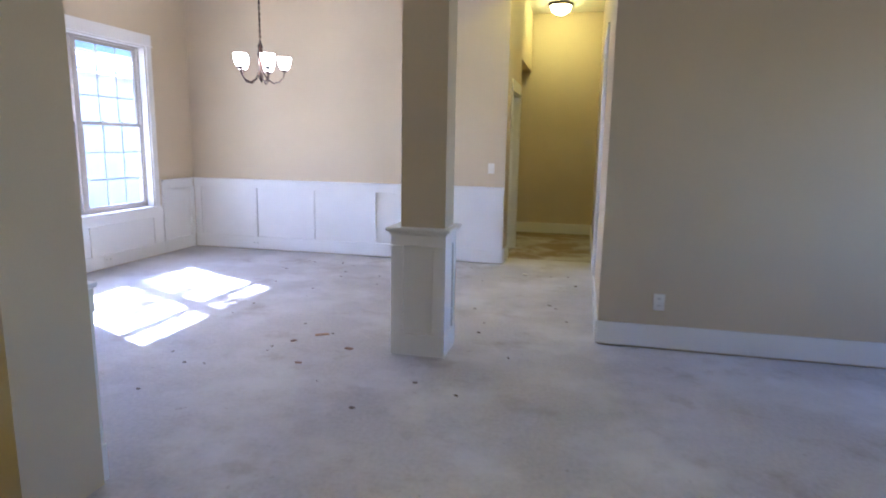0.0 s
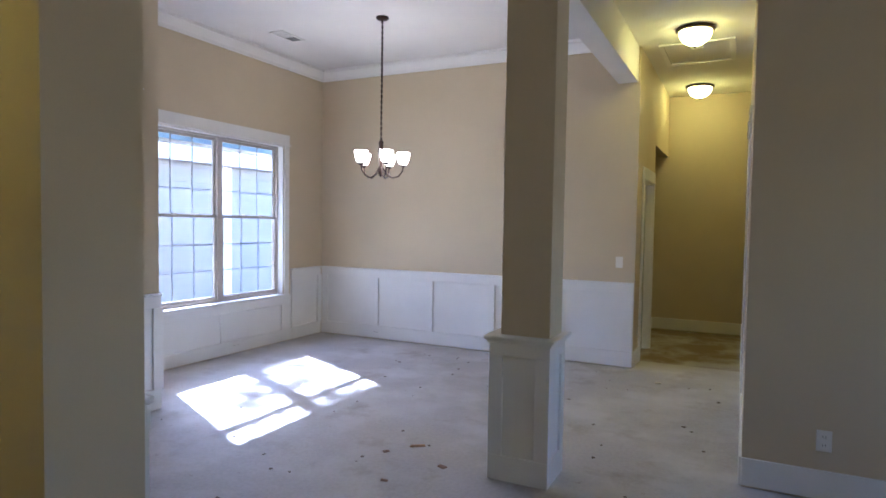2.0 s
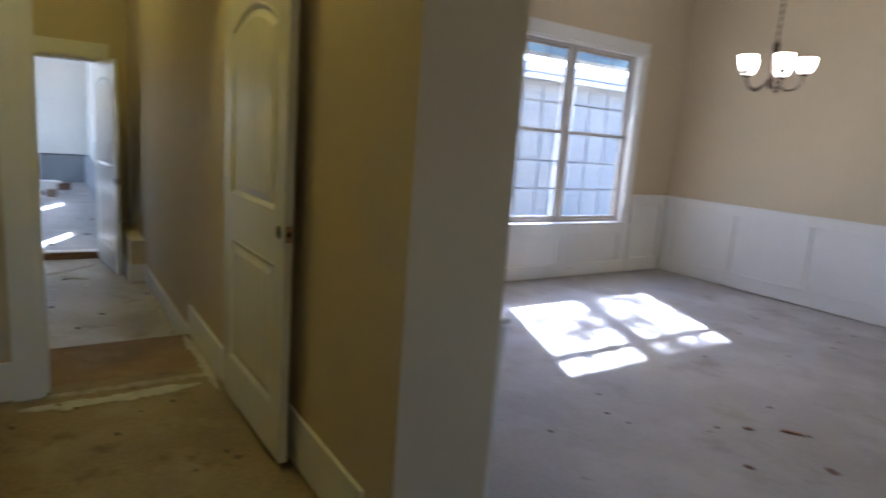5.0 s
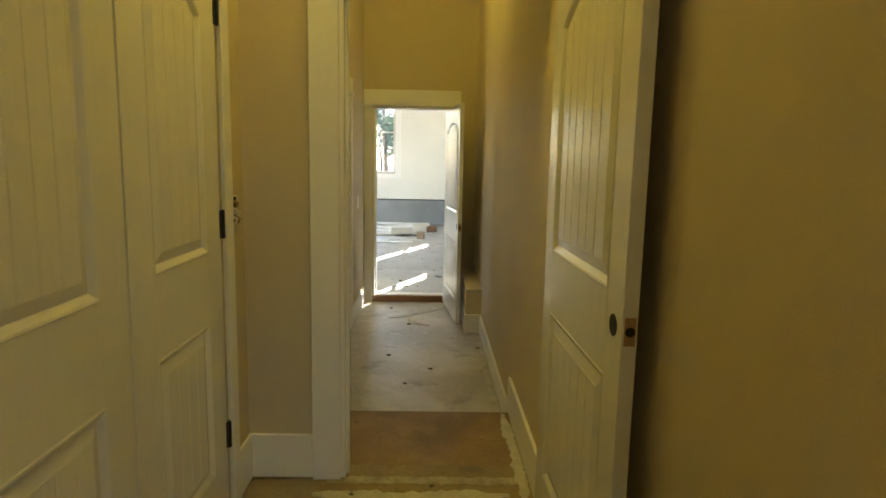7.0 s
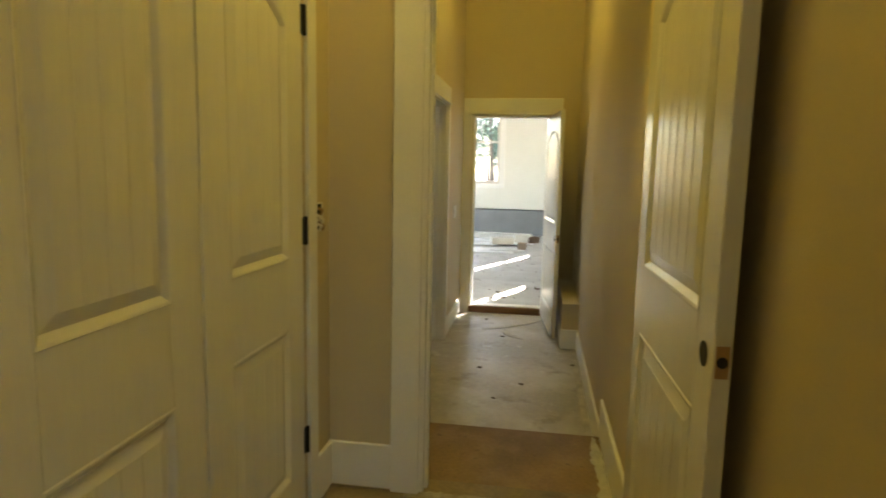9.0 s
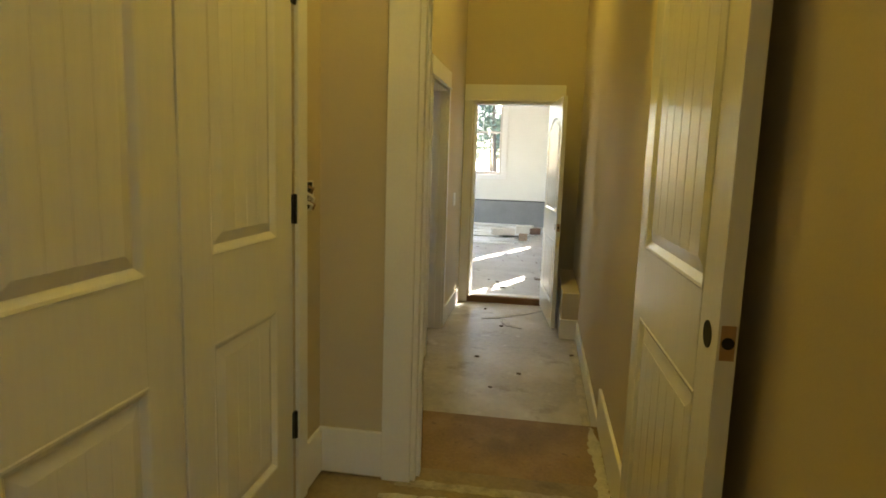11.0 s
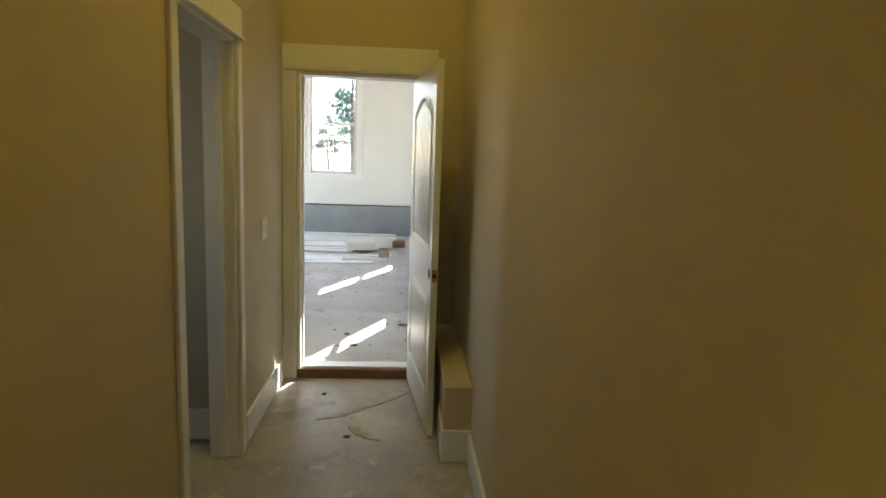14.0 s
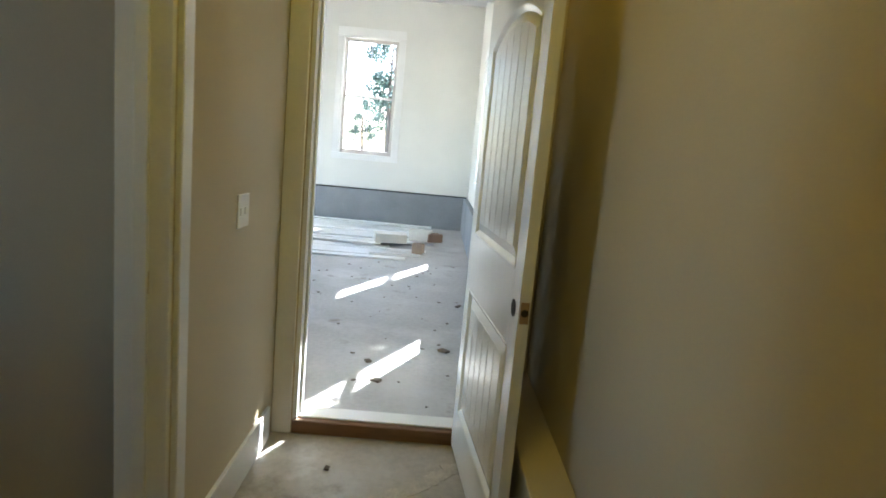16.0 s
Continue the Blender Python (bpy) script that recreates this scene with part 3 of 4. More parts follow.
panel_door("door_open_hall", "off-white two-panel plank door swung open along the hall wall", (a0.x, a0.y, 0.03), math.degrees(math.atan2(a1.y - a0.y, a1.x - a0.x)), (a1 - a0).length, 2.03, low=(0.22, 0.82), high=(1.042, 1.86), stile=0.122, low_planks=6, bore=0.962)

# double closet doors
panel_door("closet_door", "off-white two-panel plank closet door with black hinges, closed", (-2.884, -0.168, 0.014), 0, 0.664, 2.02, hole=False, low=(0.22, 0.775), high=(1.03, 1.88), stile=0.138, group="double closet doors", planks=4, low_planks=4, hinges=[(-0.004, 0.312, 1), (-0.004, 1.112, 1), (-0.004, 1.85, 1)])
panel_door("closet_door", "off-white two-panel plank closet door beside its twin, closed", (-2.216, -0.172, 0.014), 0, 0.664, 2.02, hole=False, low=(0.22, 0.755), high=(1.02, 1.88), stile=0.138, group="double closet doors", planks=4, low_planks=4)
casing("casing_closet", 0, -0.152, 1, -2.90, -1.54, 0, 2.05, width=0.085)
boxes("closet_back", [((-3.1, -0.9, 0), (-1.2, -0.86, 2.2))], WALL, kind="structure", label="dark closet back wall")

# garage door opening
casing("casing_garage", 1, -7.0, 1, 0.0, 0.80, LOW, 1.915, width=0.092, head=0.16)
jambs("jamb_garage", 1, -7.141, -6.999, 0.0, 0.80, LOW, 1.91)
boxes("garage_sill", [((-7.135, 0.0, LOW), (-6.985, 0.80, -0.055))], SILLWOOD, kind="structure", label="brown oak door sill", bevel=0.004)
# daylight on top of the sill, put in as a pale strip
boxes("garage_sill_lit_top", [((-7.13, 0.0, -0.0545), (-7.02, 0.80, -0.046))], PLASTIC, kind="structure", label="pale strip standing in for light on the sill top", bevel=0.002)
g0, g1 = Vector((-6.975, 0.762)), Vector((-6.075, 0.864))
panel_door("door_open_garage", "off-white two-panel plank door standing open into the hall", (g0.x, g0.y, -0.098), math.degrees(math.atan2(g1.y - g0.y, g1.x - g0.x)), (g1 - g0).length, 1.975, low=(0.2, 0.75), high=(1.0, 1.83), stile=0.1, low_planks=6, bore=0.88, groove=0.004)

# side doorway in the lower hall
casing("casing_side", 0, -0.094, 1, -5.90, -5.17, LOW, 1.90, width=0.07, head=0.14)
jambs("jamb_side", 0, -0.235, -0.093, -5.90, -5.17, LOW, 1.90)
boxes("strike_plate", [((-5.8805, -0.18, 0.80), (-5.878, -0.145, 0.86))], RAWWOOD, kind="structure", label="strike mortise in the door jamb")

# front door
casing("casing_front", 1, -3.39, 1, 2.06, 2.99, 0, 2.49, width=0.11, head=0.165)
panel_door("front_door", "white panelled front entry door, closed", (-3.46, 2.065, 0.014), 90, 0.92, 2.35, hole=False, low=(0.24, 0.9), high=(1.1, 2.15))

# far hall doorway (left) and dark doorway (right)
casing("casing_far_left", 1, HL, 1, 7.06, 7.82, 0, 2.04, head=0.14)
jambs("jamb_far_left", 1, HL - 0.131, HL + 0.001, 7.06, 7.82, 0, 2.04)
panel_door("bedroom_door", "off-white panelled door closed in the hall wall", (HL - 0.09, 7.085, 0.012), 90, 0.71, 2.0, hole=False)
jambs("jamb_far_right", 1, HR - 0.001, HR + 0.131, 5.52, 6.32, 0, 2.36)
casing("casing_far_right", 1, HR, -1, 5.52, 6.32, 0, 2.36, width=0.08)
panel_door("bath_door", "off-white panelled door closed in a dark doorway", (HR + 0.10, 5.545, 0.012), 90, 0.75, 2.3, hole=False)

# boxed ledge in the lower hall
ledge = thing("wall_ledge", (0, 0, 0), "low boxed drywall ledge with white base along the wall", "ledge", kind="structure")
boxes("ledge_box", [((-7.0, 0.92, 0.05), (-5.83, 1.06, 0.272))], WALL, ledge, bevel=0.003)
boxes("ledge_base", [((-7.0, 0.91, LOW + 0.008), (-5.815, 1.06, 0.05))], TRIM, ledge, bevel=0.002)


# ---- windows ----
def window(name, along, at, depth, u0, u1, z0, z1, units, cols, rows, face, way, label, mid=0.5, head_over=0.15, side=0.10, sill=True, apron=True):
    """A double-hung window in a hole; at: the frame's plane; face: the room-side wall face; way: towards the room."""
    root = thing(name, (0, 0, 0), label, "window", kind="structure")

    def b(a, c, e0, e1, p0, p1):
        p, q = [0, 0, p0], [0, 0, p1]
        p[along], q[along], p[1 - along], q[1 - along] = a, c, e0, e1
        return tuple(p), tuple(q)
    d = depth / 2
    span = (u1 - u0) / units
    fr = 0.03
    boxes("frame", [b(u0, u0 + fr, at - d, at + d, z0, z1), b(u1 - fr, u1, at - d, at + d, z0, z1), b(u0 + fr, u1 - fr, at - d, at + d, z1 - fr, z1), b(u0 + fr, u1 - fr, at - d, at + d, z0, z0 + fr)], VINYL, root, bevel=0.002)
    for k in range(1, units):
        m = u0 + k * span
        boxes("mullion", [b(m - 0.035, m + 0.035, at - d - 0.004, at + d + 0.004, z0 + fr, z1 - fr)], VINYL, root, bevel=0.002)
    for k in range(units):
        a, c = u0 + k * span + (fr if k == 0 else 0.035), u0 + (k + 1) * span - (fr if k == units - 1 else 0.035)
        zm = z0 + (z1 - z0) * mid
        for s, (p0, p1, off) in enumerate(((z0 + fr, zm + 0.015, way * 0.012), (zm - 0.015, z1 - fr, -way * 0.012))):
            st = 0.03
            y = at + off
            sash = boxes("sash", [b(a, a + st, y - 0.012, y + 0.012, p0, p1), b(c - st, c, y - 0.012, y + 0.012, p0, p1), b(a + st, c - st, y - 0.012, y + 0.012, p0, p0 + 0.035), b(a + st, c - st, y - 0.012, y + 0.012, p1 - 0.03, p1)], VINYL, root)
            pane = boxes("pane", [b(a + st, c - st, y - 0.002, y + 0.002, p0 + 0.035, p1 - 0.03)], GLASS, sash)
            pane.visible_shadow = False
            for i in range(1, cols):
                u = a + st + (c - a - 2 * st) * i / cols
                boxes("muntin", [b(u - 0.006, u + 0.006, y + 0.003, y + 0.009, p0 + 0.035, p1 - 0.03)], MUNTIN, sash)
            for i in range(1, rows):
                z = p0 + 0.035 + (p1 - p0 - 0.065) * i / rows
                boxes("muntin", [b(a + st, c - st, y + 0.0035, y + 0.0085, z - 0.006, z + 0.006)], MUNTIN, sash)
        boxes("sash_lock", [b((a + c) / 2 - 0.15, (a + c) / 2 - 0.10, at + way * 0.025, at + way * 0.045, zm + 0.015, zm + 0.03)], PLASTIC, root)
        boxes("sash_lock", [b((a + c) / 2 + 0.13, (a + c) / 2 + 0.18, at + way * 0.025, at + way * 0.045, zm + 0.015, zm + 0.03)], PLASTIC, root)
    inner = at + way * d
    boxes("reveal", [b(u0 - 0.002, u0 + 0.012, inner, face, z0, z1), b(u1 - 0.012, u1 + 0.002, inner, face, z0, z1), b(u0, u1, inner, face, z1 - 0.012, z1 + 0.002)], TRIM, root)
    f2 = face + way * 0.018
    boxes("side_casing", [b(u0 - side, u0 - 0.006, face, f2, z0, z1)], TRIM, root, bevel=0.003)
    boxes("side_casing", [b(u1 + 0.006, u1 + side, face, f2, z0, z1)], TRIM, root, bevel=0.003)
    boxes("head_fillet", [b(u0 - side - 0.015, u1 + side + 0.015, face, face + way * 0.03, z1 + 0.002, z1 + 0.016)], TRIM, root, bevel=0.003)
    boxes("head_board", [b(u0 - side, u1 + side, face, face + way * 0.02, z1 + 0.017, z1 + head_over)], TRIM, root, bevel=0.003)
    boxes("window_sill", [b(u0 - side, u1 + side, inner, face + way * 0.03, z0 - 0.024, z0 + 0.002)], TRIM, root, bevel=0.004)
    if apron:
        boxes("apron", [b(u0 - side, u1 + side, face, f2, z0 - 0.1, z0 - 0.026)], TRIM, root, bevel=0.003)
    return root


window("window_dining", 1, WX - 0.115, 0.07, 3.96, 5.86, 0.60, 2.45, 2, 3, 3, WX, 1, "large double-hung twin window with divided panes and white casing", mid=0.515, side=0.09, head_over=0.135, apron=False)
window("window_garage_far", 1, -14.68, 0.07, -1.11, -0.22, 1.06, 2.93, 1, 2, 1, -14.6, 1, "tall double-hung window with white casing in the garage", side=0.11, head_over=0.15)
window("window_garage_side", 0, 1.23, 0.07, -12.92, -12.15, 0.84, 2.48, 1, 2, 1, 1.13, -1, "double-hung garage side window in full sun", side=0.10)
window("window_garage_side", 0, 1.23, 0.07, -10.09, -9.33, 0.84, 2.48, 1, 2, 1, 1.13, -1, "double-hung garage side window in full sun", side=0.10)

# garage stem wall
setting("stem_wall", [((-14.6, -6, -0.08), (-14.52, 1.05, 0.475)), ((-14.6, 1.05, -0.08), (-7.14, 1.13, 0.475))], STEM, "bare grey masonry stem wall at the garage base", "stem wall", bevel=0.004)
setting("stem_joint", [((-14.6, -6, 0.475), (-14.575, 1.105, 0.495))], BLACK, "dark joint above the stem wall", "joint")


# ---- fixtures ----
def flush_lamp(place, label, glow=GLOW):
    root = thing("ceiling_light", place, label, "ceiling light", "flush hall ceiling lights")
    bm = bmesh.new()
    add_turned(bm, [(0.155, 0.0), (0.175, -0.008), (0.178, -0.022), (0.165, -0.034), (0.150, -0.038)], 40)
    part("pan", bm, BRONZE, root, "dark bronze rim", smooth=True)
    bm = bmesh.new()
    prof = [(0.148 * math.cos(a) + 0.0, -0.036 - 0.13 * math.sin(a)) for a in [math.pi / 2 * i / 12 for i in range(12)]]
    add_turned(bm, prof + [(0.012, -0.167)], 40)
    part("bowl", bm, glow, root, "glowing frosted glass bowl", smooth=True)
    bm = bmesh.new()
    add_turned(bm, [(0.006, -0.166), (0.012, -0.172), (0.010, -0.182), (0.004, -0.19)], 16)
    part("finial", bm, BRONZE, root, smooth=True)
    return root


flush_lamp((0.275, 6.22, HALL_TOP), "lit frosted bowl ceiling light with bronze rim", GLOW_HALL)
flush_lamp((0.165, 8.75, HALL_TOP), "lit frosted bowl ceiling light near the hall end", GLOW_HALL)
flush_lamp((-2.70, 0.42, HALL_TOP), "lit frosted bowl ceiling light by the closet")
# added fill lamp, out of view, for the right wall and column
flush_lamp((2.3, 0.5, HALL_TOP), "unseen bowl ceiling light added as warm fill in the entry", GLOW_ENTRY_FILL)
flush_lamp((-5.2, 0.48, HALL_TOP), "lit frosted bowl ceiling light in the lower hall", GLOW_DIM)

# chandelier
ch = thing("chandelier", (-2.50, 5.10, TOP), "bronze five-arm chandelier with lit white glass shades", "chandelier")
bm = bmesh.new()
add_turned(bm, [(0.062, 0.0), (0.064, -0.012), (0.05, -0.026), (0.012, -0.034)], 28)
part("canopy", bm, BRONZE, ch, smooth=True)
bm = bmesh.new()
add_tube(bm, [(0, 0, -0.03), (0.004, 0, -0.5), (-0.003, 0.002, -0.9), (0, 0, -1.19)], 0.006, 8)
part("chain", bm, BRONZE, ch, "twisted chain and cord", smooth=True)
for i in range(44):
    bm = bmesh.new()
    add_box(bm, (-0.010, -0.003, -0.016), (0.010, 0.003, 0.016), 0.002)
    ob = part("chain_link", bm, BRONZE, ch)
    ob.matrix_basis = pose(0, 0, -0.045 - 0.026 * i, 0, 0, 90 * (i % 2) + 20)
bm = bmesh.new()
add_turned(bm, [(0.008, -1.17), (0.014, -1.20), (0.026, -1.225), (0.020, -1.26), (0.030, -1.30), (0.026, -1.37), (0.016, -1.43), (0.022, -1.50), (0.028, -1.525), (0.012, -1.55), (0.006, -1.565)], 24)
part("hub", bm, BRONZE, ch, smooth=True)
for i in range(5):
    a = radians(72 * i + 28)
    c, s = math.cos(a), math.sin(a)
    arm = [(0.02, -1.47), (0.06, -1.535), (0.115, -1.57), (0.175, -1.555), (0.212, -1.51), (0.222, -1.455)]
    fine = []
    for k in range(len(arm) - 1):
        for j in range(4):
            f = j / 4
            fine.append((arm[k][0] * (1 - f) + arm[k + 1][0] * f, arm[k][1] * (1 - f) + arm[k + 1][1] * f))
    fine.append(arm[-1])
    bm = bmesh.new()
    add_tube(bm, [(r * c, r * s, z) for r, z in fine], 0.0075, 8)
    armob = part("arm", bm, BRONZE, ch, smooth=True)
    bm = bmesh.new()
    add_turned(bm, [(0.010, -1.462), (0.030, -1.452), (0.034, -1.440), (0.026, -1.436)], 18, (0.222 * c, 0.222 * s))
    part("cup", bm, BRONZE, armob, smooth=True)
    bm = bmesh.new()
    add_turned(bm, [(0.028, -1.440), (0.046, -1.42), (0.058, -1.385), (0.064, -1.345), (0.066, -1.322), (0.062, -1.322), (0.059, -1.345), (0.053, -1.385), (0.040, -1.415)], 24, (0.222 * c, 0.222 * s))
    part("shade", bm, GLOW_DINING, armob, "glowing white glass shade", smooth=True)

# ceiling vent in the dining room
vent = thing("ceiling_vent", (-3.78, 5.20, TOP), "white metal ceiling air vent with slats", "vent")
boxes("frame", [((-0.09, -0.19, -0.008), (0.09, -0.16, 0)), ((-0.09, 0.16, -0.008), (0.09, 0.19, 0)), ((-0.09, -0.16, -0.008), (-0.065, 0.16, 0)), ((0.065, -0.16, -0.008), (0.09, 0.16, 0))], PLASTIC, vent)
boxes("backing", [((-0.065, -0.16, -0.002), (0.065, 0.16, -0.0005))], HOLE, vent)
for i in range(9):
    ob = boxes("slat", [((-0.062, -0.009, -0.001), (0.062, 0.009, 0.0005))], PLASTIC, vent)
    ob.matrix_basis = pose(0, -0.14 + 0.035 * i, -0.005, 40 if i > 4 else -40, 0, 0)

# attic hatch and smoke alarm in the hall ceiling
hatch = thing("attic_hatch", (0.25, 7.08, HALL_TOP), "white framed attic access hatch in the hall ceiling", "hatch")
boxes("panel", [((-0.31, -0.38, -0.006), (0.31, 0.38, 0))], CEILING, hatch)
for a, b in (((-0.36, -0.43, -0.018), (0.36, -0.38, 0)), ((-0.36, 0.38, -0.018), (0.36, 0.43, 0)), ((-0.36, -0.38, -0.018), (-0.31, 0.38, 0)), ((0.31, -0.38, -0.018), (0.36, 0.38, 0))):
    boxes("trim_board", [(a, b)], TRIM, hatch, bevel=0.002)
boxes("pull_bracket", [((-0.06, -0.26, -0.03), (0.06, -0.22, -0.006))], PLASTIC, hatch)


def plate(place, turn, label, holes, size=(0.075, 0.118), name="outlet_plate"):
    root = thing(name, place, label, "wall plate", turn=turn)
    w, h = size
    boxes("plate", [((-w / 2, -0.006, -h / 2), (w / 2, 0, h / 2))], PLASTIC, root, bevel=0.002)
    for x, z in holes:
        boxes("insert", [((x - 0.016, -0.009, z - 0.014), (x + 0.016, -0.005, z + 0.014))], PLASTIC, root, bevel=0.002)
        boxes("slot", [((x - 0.008, -0.0096, z - 0.006), (x - 0.005, -0.008, z + 0.006)), ((x + 0.005, -0.0096, z - 0.006), (x + 0.008, -0.008, z + 0.006))], HOLE, root) if name == "outlet_plate" else None
    return root


plate((1.18, RY, 0.34), 0, "white duplex outlet plate on the tan wall", [(0, 0.024), (0, -0.024)])
plate((-0.44, FY, 1.13), 0, "white light switch plate above the wainscot", [(0, 0)], name="switch_plate")
plate((-3.50, FY - 0.022, 0.09), 0, "white outlet plate on the wainscot base", [(-0.024, 0), (0.024, 0)], (0.118, 0.06))
plate((WX + 0.02, 5.05, 0.10), 90, "white outlet plate below the dining window", [(-0.024, 0), (0.024, 0)], (0.118, 0.06))
plate((-6.455, -0.094, 0.965), 180, "white double switch plate by the garage door", [(-0.024, 0), (0.024, 0)], (0.118, 0.118), name="switch_plate")
plate((-4.24, -0.094, 0.16), 180, "white outlet plate above the lower baseboard", [(0, 0.024), (0, -0.024)])
plate((HR, 8.7, 1.15), -90, "white thermostat plate on the hall wall", [(0, 0)], name="switch_plate")

# open electrical box on the doorway wall
eb = thing("wiring_box", (-3.038, -0.152, 1.165), "open wall box with loose wiring ends", "wall box", turn=180)
boxes("cutout", [((-0.034, -0.0015, -0.052), (0.034, 0, 0.052))], HOLE, eb, "dark ragged cutout")
for x0, x1, z0, z1 in ((-0.04, -0.033, -0.055, 0.055), (0.033, 0.04, -0.055, 0.055), (-0.033, 0.033, 0.05, 0.056), (-0.033, 0.033, -0.056, -0.05)):
    boxes("box_rim", [((x0, -0.004, z0), (x1, 0, z1))], PAPER, eb)
for x, z, tint in ((0.004, 0.026, RAWWOOD), (-0.016, 0.002, PAPER), (0.012, -0.010, PAPER), (-0.006, -0.034, PAPER), (0.018, -0.036, RAWWOOD)):
    bm = bmesh.new()
    add_tube(bm, [(x - 0.014, -0.002, z + 0.010), (x, -0.016, z), (x + 0.008, -0.006, z - 0.016)], 0.006, 6)
    part("wire_end", bm, tint, eb)

# ---- loose things on the floors ----
rng = random.Random(4)


def debris(name, place, turn, size, mat, label, category):
    root = thing(name, place, label, category, turn=turn)
    bm = bmesh.new()
    add_box(bm, (-size[0] / 2, -size[1] / 2, 0), (size[0] / 2, size[1] / 2, size[2]), min(size) * 0.25)
    for v in bm.verts:
        v.co += Vector([rng.uniform(-0.12, 0.12) * s for s in (size[0], size[1], 0)])
    part("piece", bm, mat, root)
    return root


debris("wood_scrap", (-1.19, 3.54, 0), 35, (0.10, 0.022, 0.012), RAWWOOD, "small splinter of brown wood on the slab", "wood scrap")
debris("wood_scrap", (-0.89, 3.31, 0), -20, (0.055, 0.035, 0.007), BRICK, "small reddish clump of dirt on the slab", "debris")
debris("wood_scrap", (-1.10, 2.97, 0), 10, (0.04, 0.025, 0.006), BRICK, "small brown clump of dirt on the slab", "debris")
debris("wood_scrap", (-1.33, 3.36, 0), 60, (0.04, 0.03, 0.007), BRICK, "small brown chip on the slab", "debris")
debris("wood_scrap", (0.05, 6.1, 0), 20, (0.05, 0.04, 0.012), PAPER, "pale crumb of plaster on the hall floor", "debris")
debris("paper_sheet", (-4.07, 0.54, LOW), 86, (0.30, 0.085, 0.006), PAPER, "pale torn paper strip lying below the step", "paper")
for x, y, s in ((-6.7, 0.22, 0.03), (-6.1, 0.42, 0.035), (-5.2, 0.3, 0.03), (-4.9, 0.62, 0.03), (-5.4, 1.0, 0.03), (-4.6, 0.45, 0.025)):
    debris("dirt_clump", (x, y, LOW), rng.uniform(0, 180), (s, s * 0.7, 0.008), DIRT, "small dark clump of dirt on the floor", "debris")
for x, y, s in ((-7.6, 0.33, 0.06), (-8.2, 0.72, 0.07), (-7.9, 0.25, 0.05), (-9.4, 0.85, 0.05)):
    debris("dirt_clump", (x, y, -0.08), rng.uniform(0, 180), (s, s * 0.7, 0.012), DIRT, "small dark clump of dirt on the garage slab", "debris")

# trim boards on the garage floor
for i in range(19):
    x = -11.35 - 0.16 * i + rng.uniform(-0.05, 0.05)
    length = rng.uniform(2.6, 4.2)
    y = rng.uniform(-1.9, -0.9)
    layers = 1 if i < 4 else rng.choice((1, 2, 3))
    for k in range(layers):
        root = thing("trim_board", (x + rng.uniform(-0.04, 0.04), y + rng.uniform(-0.3, 0.3), -0.08 + 0.024 * k), "long white primed trim board lying on the slab", "board", "boards on the garage floor", turn=rng.uniform(-4, 4))
        boxes("board", [((-0.07, -length / 2, 0), (0.07, min(length / 2, 0.80 - y - 0.35), 0.022))], TRIM, root, bevel=0.002)


def carton(place, turn, size, mat, label):
    root = thing("carton", place, label, "box", turn=turn)
    w, d, h = size
    boxes("body", [((-w / 2, -d / 2, 0), (w / 2, d / 2, h))], mat, root, bevel=0.006)
    boxes("flap", [((-w / 2, -d / 2, h), (-0.004, d / 2, h + 0.004))], mat, root)
    boxes("flap", [((0.004, -d / 2, h), (w / 2, d / 2, h + 0.005))], mat, root)


carton((-12.35, 0.02, -0.03), 12, (0.25, 0.42, 0.12), PAPER, "white carton lying on the trim boards")
carton((-12.75, 0.42, -0.03), -10, (0.22, 0.3, 0.14), PAPER, "small white carton on the trim boards")
carton((-12.7, 0.60, -0.03), 25, (0.17, 0.21, 0.11), BLOCK, "dark brown carton on the trim boards")
carton((-11.8, 0.42, -0.056), -15, (0.13, 0.13, 0.12), CARDBOARD, "small tan carton on the slab")

# ---- outdoors ----
setting("ground", [((-900, -900, -0.75), (900, 900, -0.45))], GROUND, "bare brown soil with patches of grass", "ground")
setting("soffit", [((-5.32, 2.6, 2.46), (WX - 0.19, 7.4, 2.50))], SOFFIT, "blue beadboard soffit outside the window", "soffit")
setting("fascia", [((-5.37, 2.6, 2.42), (-5.32, 7.4, 2.62))], TRIM, "white fascia board of the eave", "fascia")
setting("eave_roof", [((-5.43, 2.0, 2.62), (WX - 0.19, 7.6, 2.70)), ((WX - 0.19, 1.34, 3.8), (4.9, 9.7, 3.95)), ((-14.9, -6.4, 3.82), (4.9, 1.34, 3.97))], ROOF, "dark shingled roof", "roof")
wing = thing("house_wing", (0, 0, 0), "neighbouring house wing with cream lap siding and white trim", "house")
wx = -8.6
boxes("wall", [((wx - 3.8, 5.0, -0.5), (wx, 15.5, 2.62))], SIDING, wing)
for i in range(21):
    z = -0.45 + 0.148 * i
    bm = bmesh.new()
    add_prism(bm, [(wx, z), (wx + 0.022, z), (wx + 0.006, z + 0.15), (wx, z + 0.15)], 5.0, 15.5, 1)
    me_ob = part("siding_board", bm, SIDING, wing)
boxes("corner_board", [((wx, 8.66, -0.5), (wx + 0.05, 9.05, 2.62))], TRIM, wing)
boxes("fascia", [((wx + 0.25, 4.8, 2.58), (wx + 0.30, 15.7, 2.85))], TRIM, wing)
boxes("soffit", [((wx, 4.8, 2.62), (wx + 0.25, 15.7, 2.66))], TRIM, wing)
bm = bmesh.new()
add_prism(bm, [(wx + 0.32, 2.85), (wx - 2.0, 3.25), (wx - 4.2, 2.85)], 4.8, 15.7, 1)
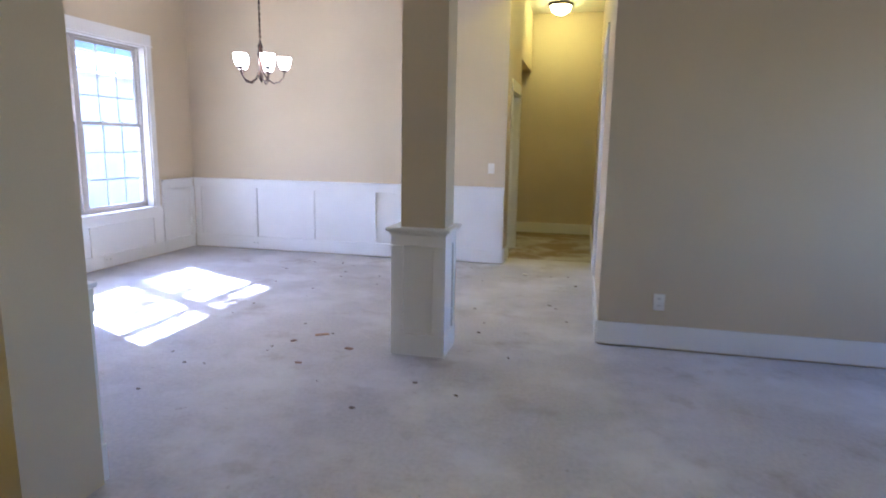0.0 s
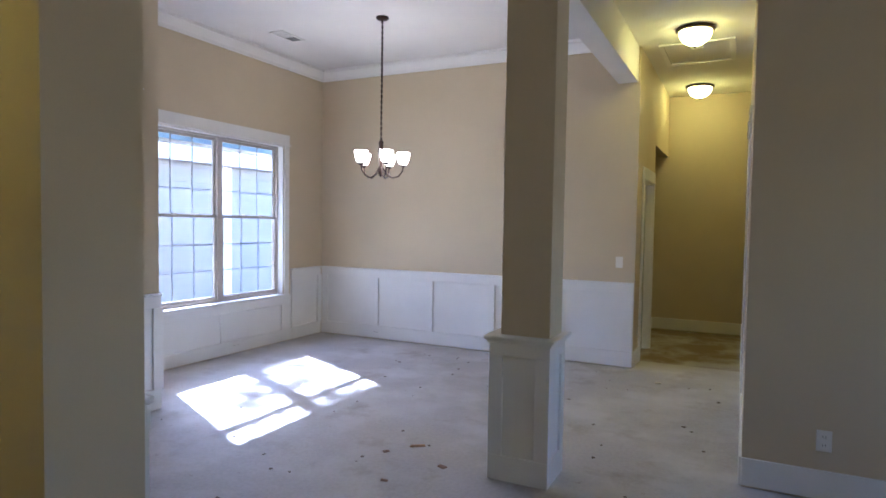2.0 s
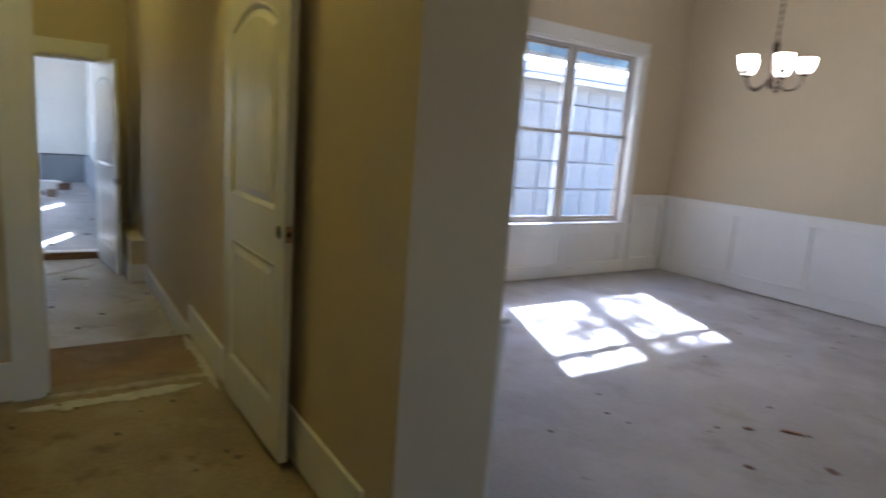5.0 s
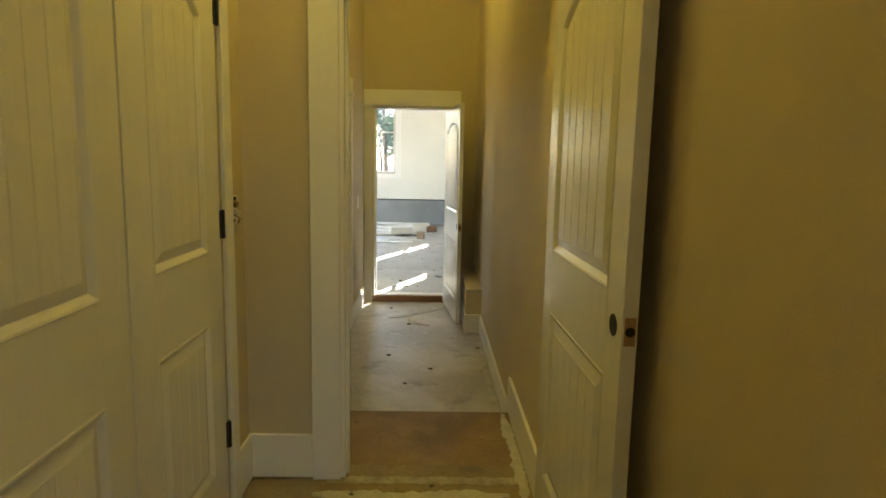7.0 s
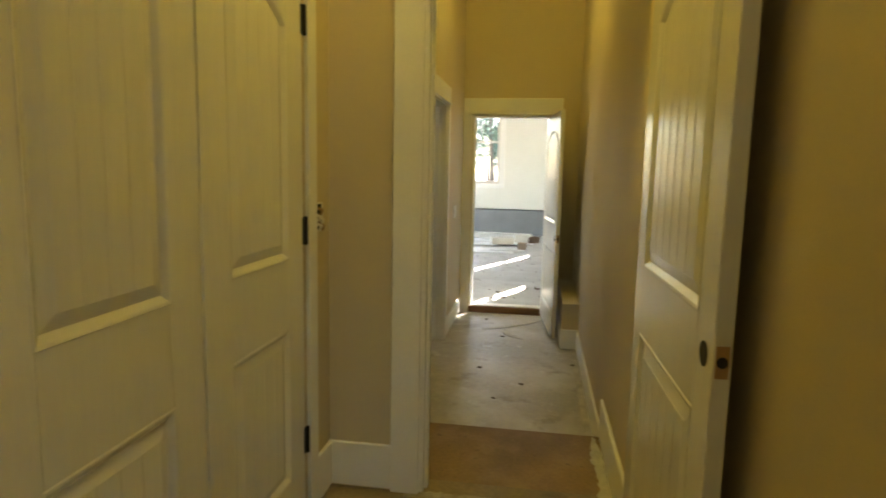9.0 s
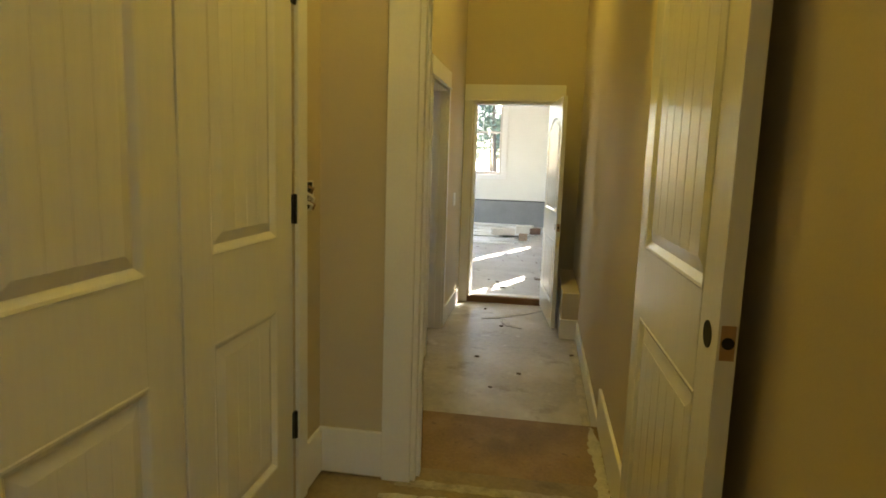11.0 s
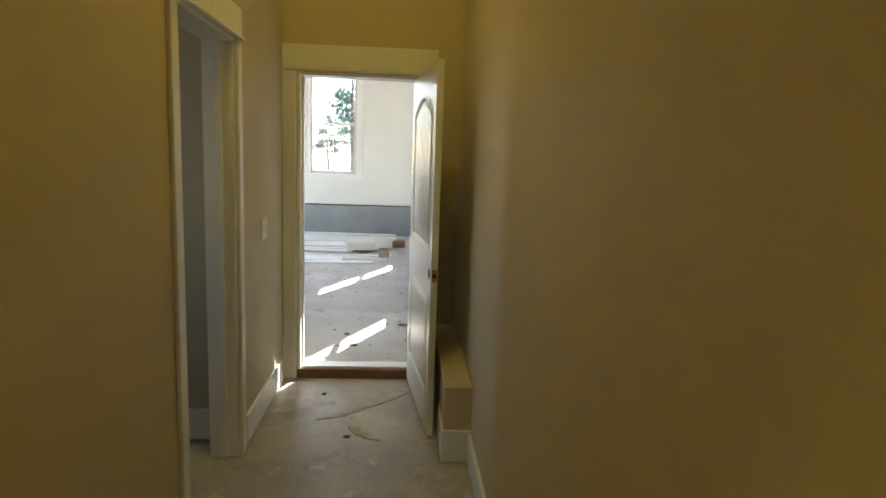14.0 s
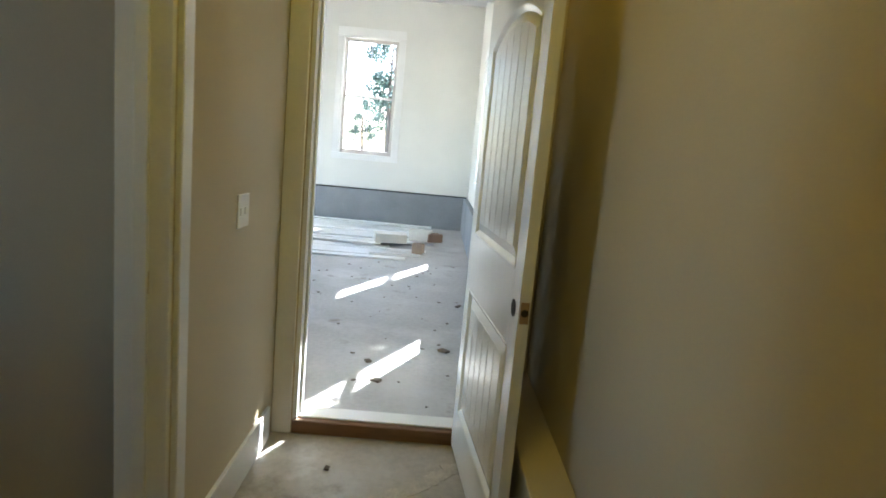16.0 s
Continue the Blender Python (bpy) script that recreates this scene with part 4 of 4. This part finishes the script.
part("roof", bm, ROOF, wing)


def tree(place, height, seed, leaves=120, size=1.0):
    r = random.Random(seed)
    root = thing("tree", place, "tall slender tree with sparse green leaves", "tree", "trees outside")
    bm = bmesh.new()
    trunk = [(0.15 * math.sin(i * 0.8), 0.12 * math.cos(i * 0.6), height * i / 7) for i in range(8)]
    add_tube(bm, trunk, [0.16 * (1 - i / 8.5) + 0.02 for i in range(8)], 8)
    tips = []
    for i in range(26):
        f = r.uniform(0.25, 0.98)
        k = min(6, int(f * 7))
        base = Vector(trunk[k]).lerp(Vector(trunk[k + 1]), f * 7 - k)
        a = r.uniform(0, 2 * math.pi)
        ln = r.uniform(0.9, 2.2) * (1.15 - 0.5 * f)
        tip = base + Vector((math.cos(a) * ln, math.sin(a) * ln, r.uniform(0.2, 0.8)))
        add_tube(bm, [base, base.lerp(tip, 0.5) + Vector((0, 0, 0.1)), tip], [0.035, 0.022, 0.008], 5)
        tips.append((base, tip))
    part("trunk", bm, BARK, root)
    vs, fs = [], []
    for base, tip in tips:
        for _ in range(leaves):
            c = base.lerp(tip, r.uniform(0.35, 1.1)) + Vector([r.gauss(0, 0.22) for _ in range(3)])
            u = Vector([r.gauss(0, 1) for _ in range(3)]).normalized() * r.uniform(0.05, 0.1) * size
            v = u.cross(Vector([r.gauss(0, 1) for _ in range(3)])).normalized() * r.uniform(0.03, 0.05) * size
            k = len(vs)
            vs.extend([c - u, c + v, c + u, c - v])
            fs.append((k, k + 1, k + 2, k + 3))
    me = bpy.data.meshes.new("crown")
    me.from_pydata([tuple(v) for v in vs], [], fs)
    me.materials.append(LEAF)
    crown_ob = new("crown", me)
    crown_ob.parent = root
    tagged(crown_ob, label="sparse green leaves", kind="stuff")


# the last one is added out of view, to dapple the dining room's sunlight
for k, (x, y, h) in enumerate([(-52, 0.9, 9.5), (-47, 2.8, 9.5), (-41, -2.5, 7.6), (-80, -9.0, 7.0), (-70, -5.2, 6.5), (-75, -2.0, 7), (-13.9, 9.4, 13.8)]):
    tree((x, y, -0.46), h, 11 + k, *((120, 1.0) if x > -20 else (150, 1.5)))


# fine grit and chips scattered over the slabs
def grit(label, x0, x1, y0, y1, z, count, seed):
    r = random.Random(seed)
    bm = bmesh.new()
    for _ in range(count):
        x, y, s, a = r.uniform(x0, x1), r.uniform(y0, y1), r.uniform(0.006, 0.022), r.uniform(0, math.pi)
        add_prism(bm, [(x + s * q * math.cos(a + w), y + s * q * math.sin(a + w)) for w, q in ((0, 1.0), (1.3, 0.6), (2.4, 0.9), (3.5, 0.7), (4.9, 0.8))], z + 0.0004, z + 0.004, 2)
    tagged(part("floor_grit", bm, DIRT), label=label, category="grit", kind="stuff")


grit("scattered dark grit on the garage slab", -11.2, -7.2, -1.6, 1.0, -0.08, 110, 3)
grit("scattered brown grit on the dining room slab", -3.2, 0.6, 2.2, 6.3, 0.0, 60, 5)
grit("scattered dark grit beside the closet", -3.1, -0.6, -0.1, 1.0, 0.0, 20, 6)
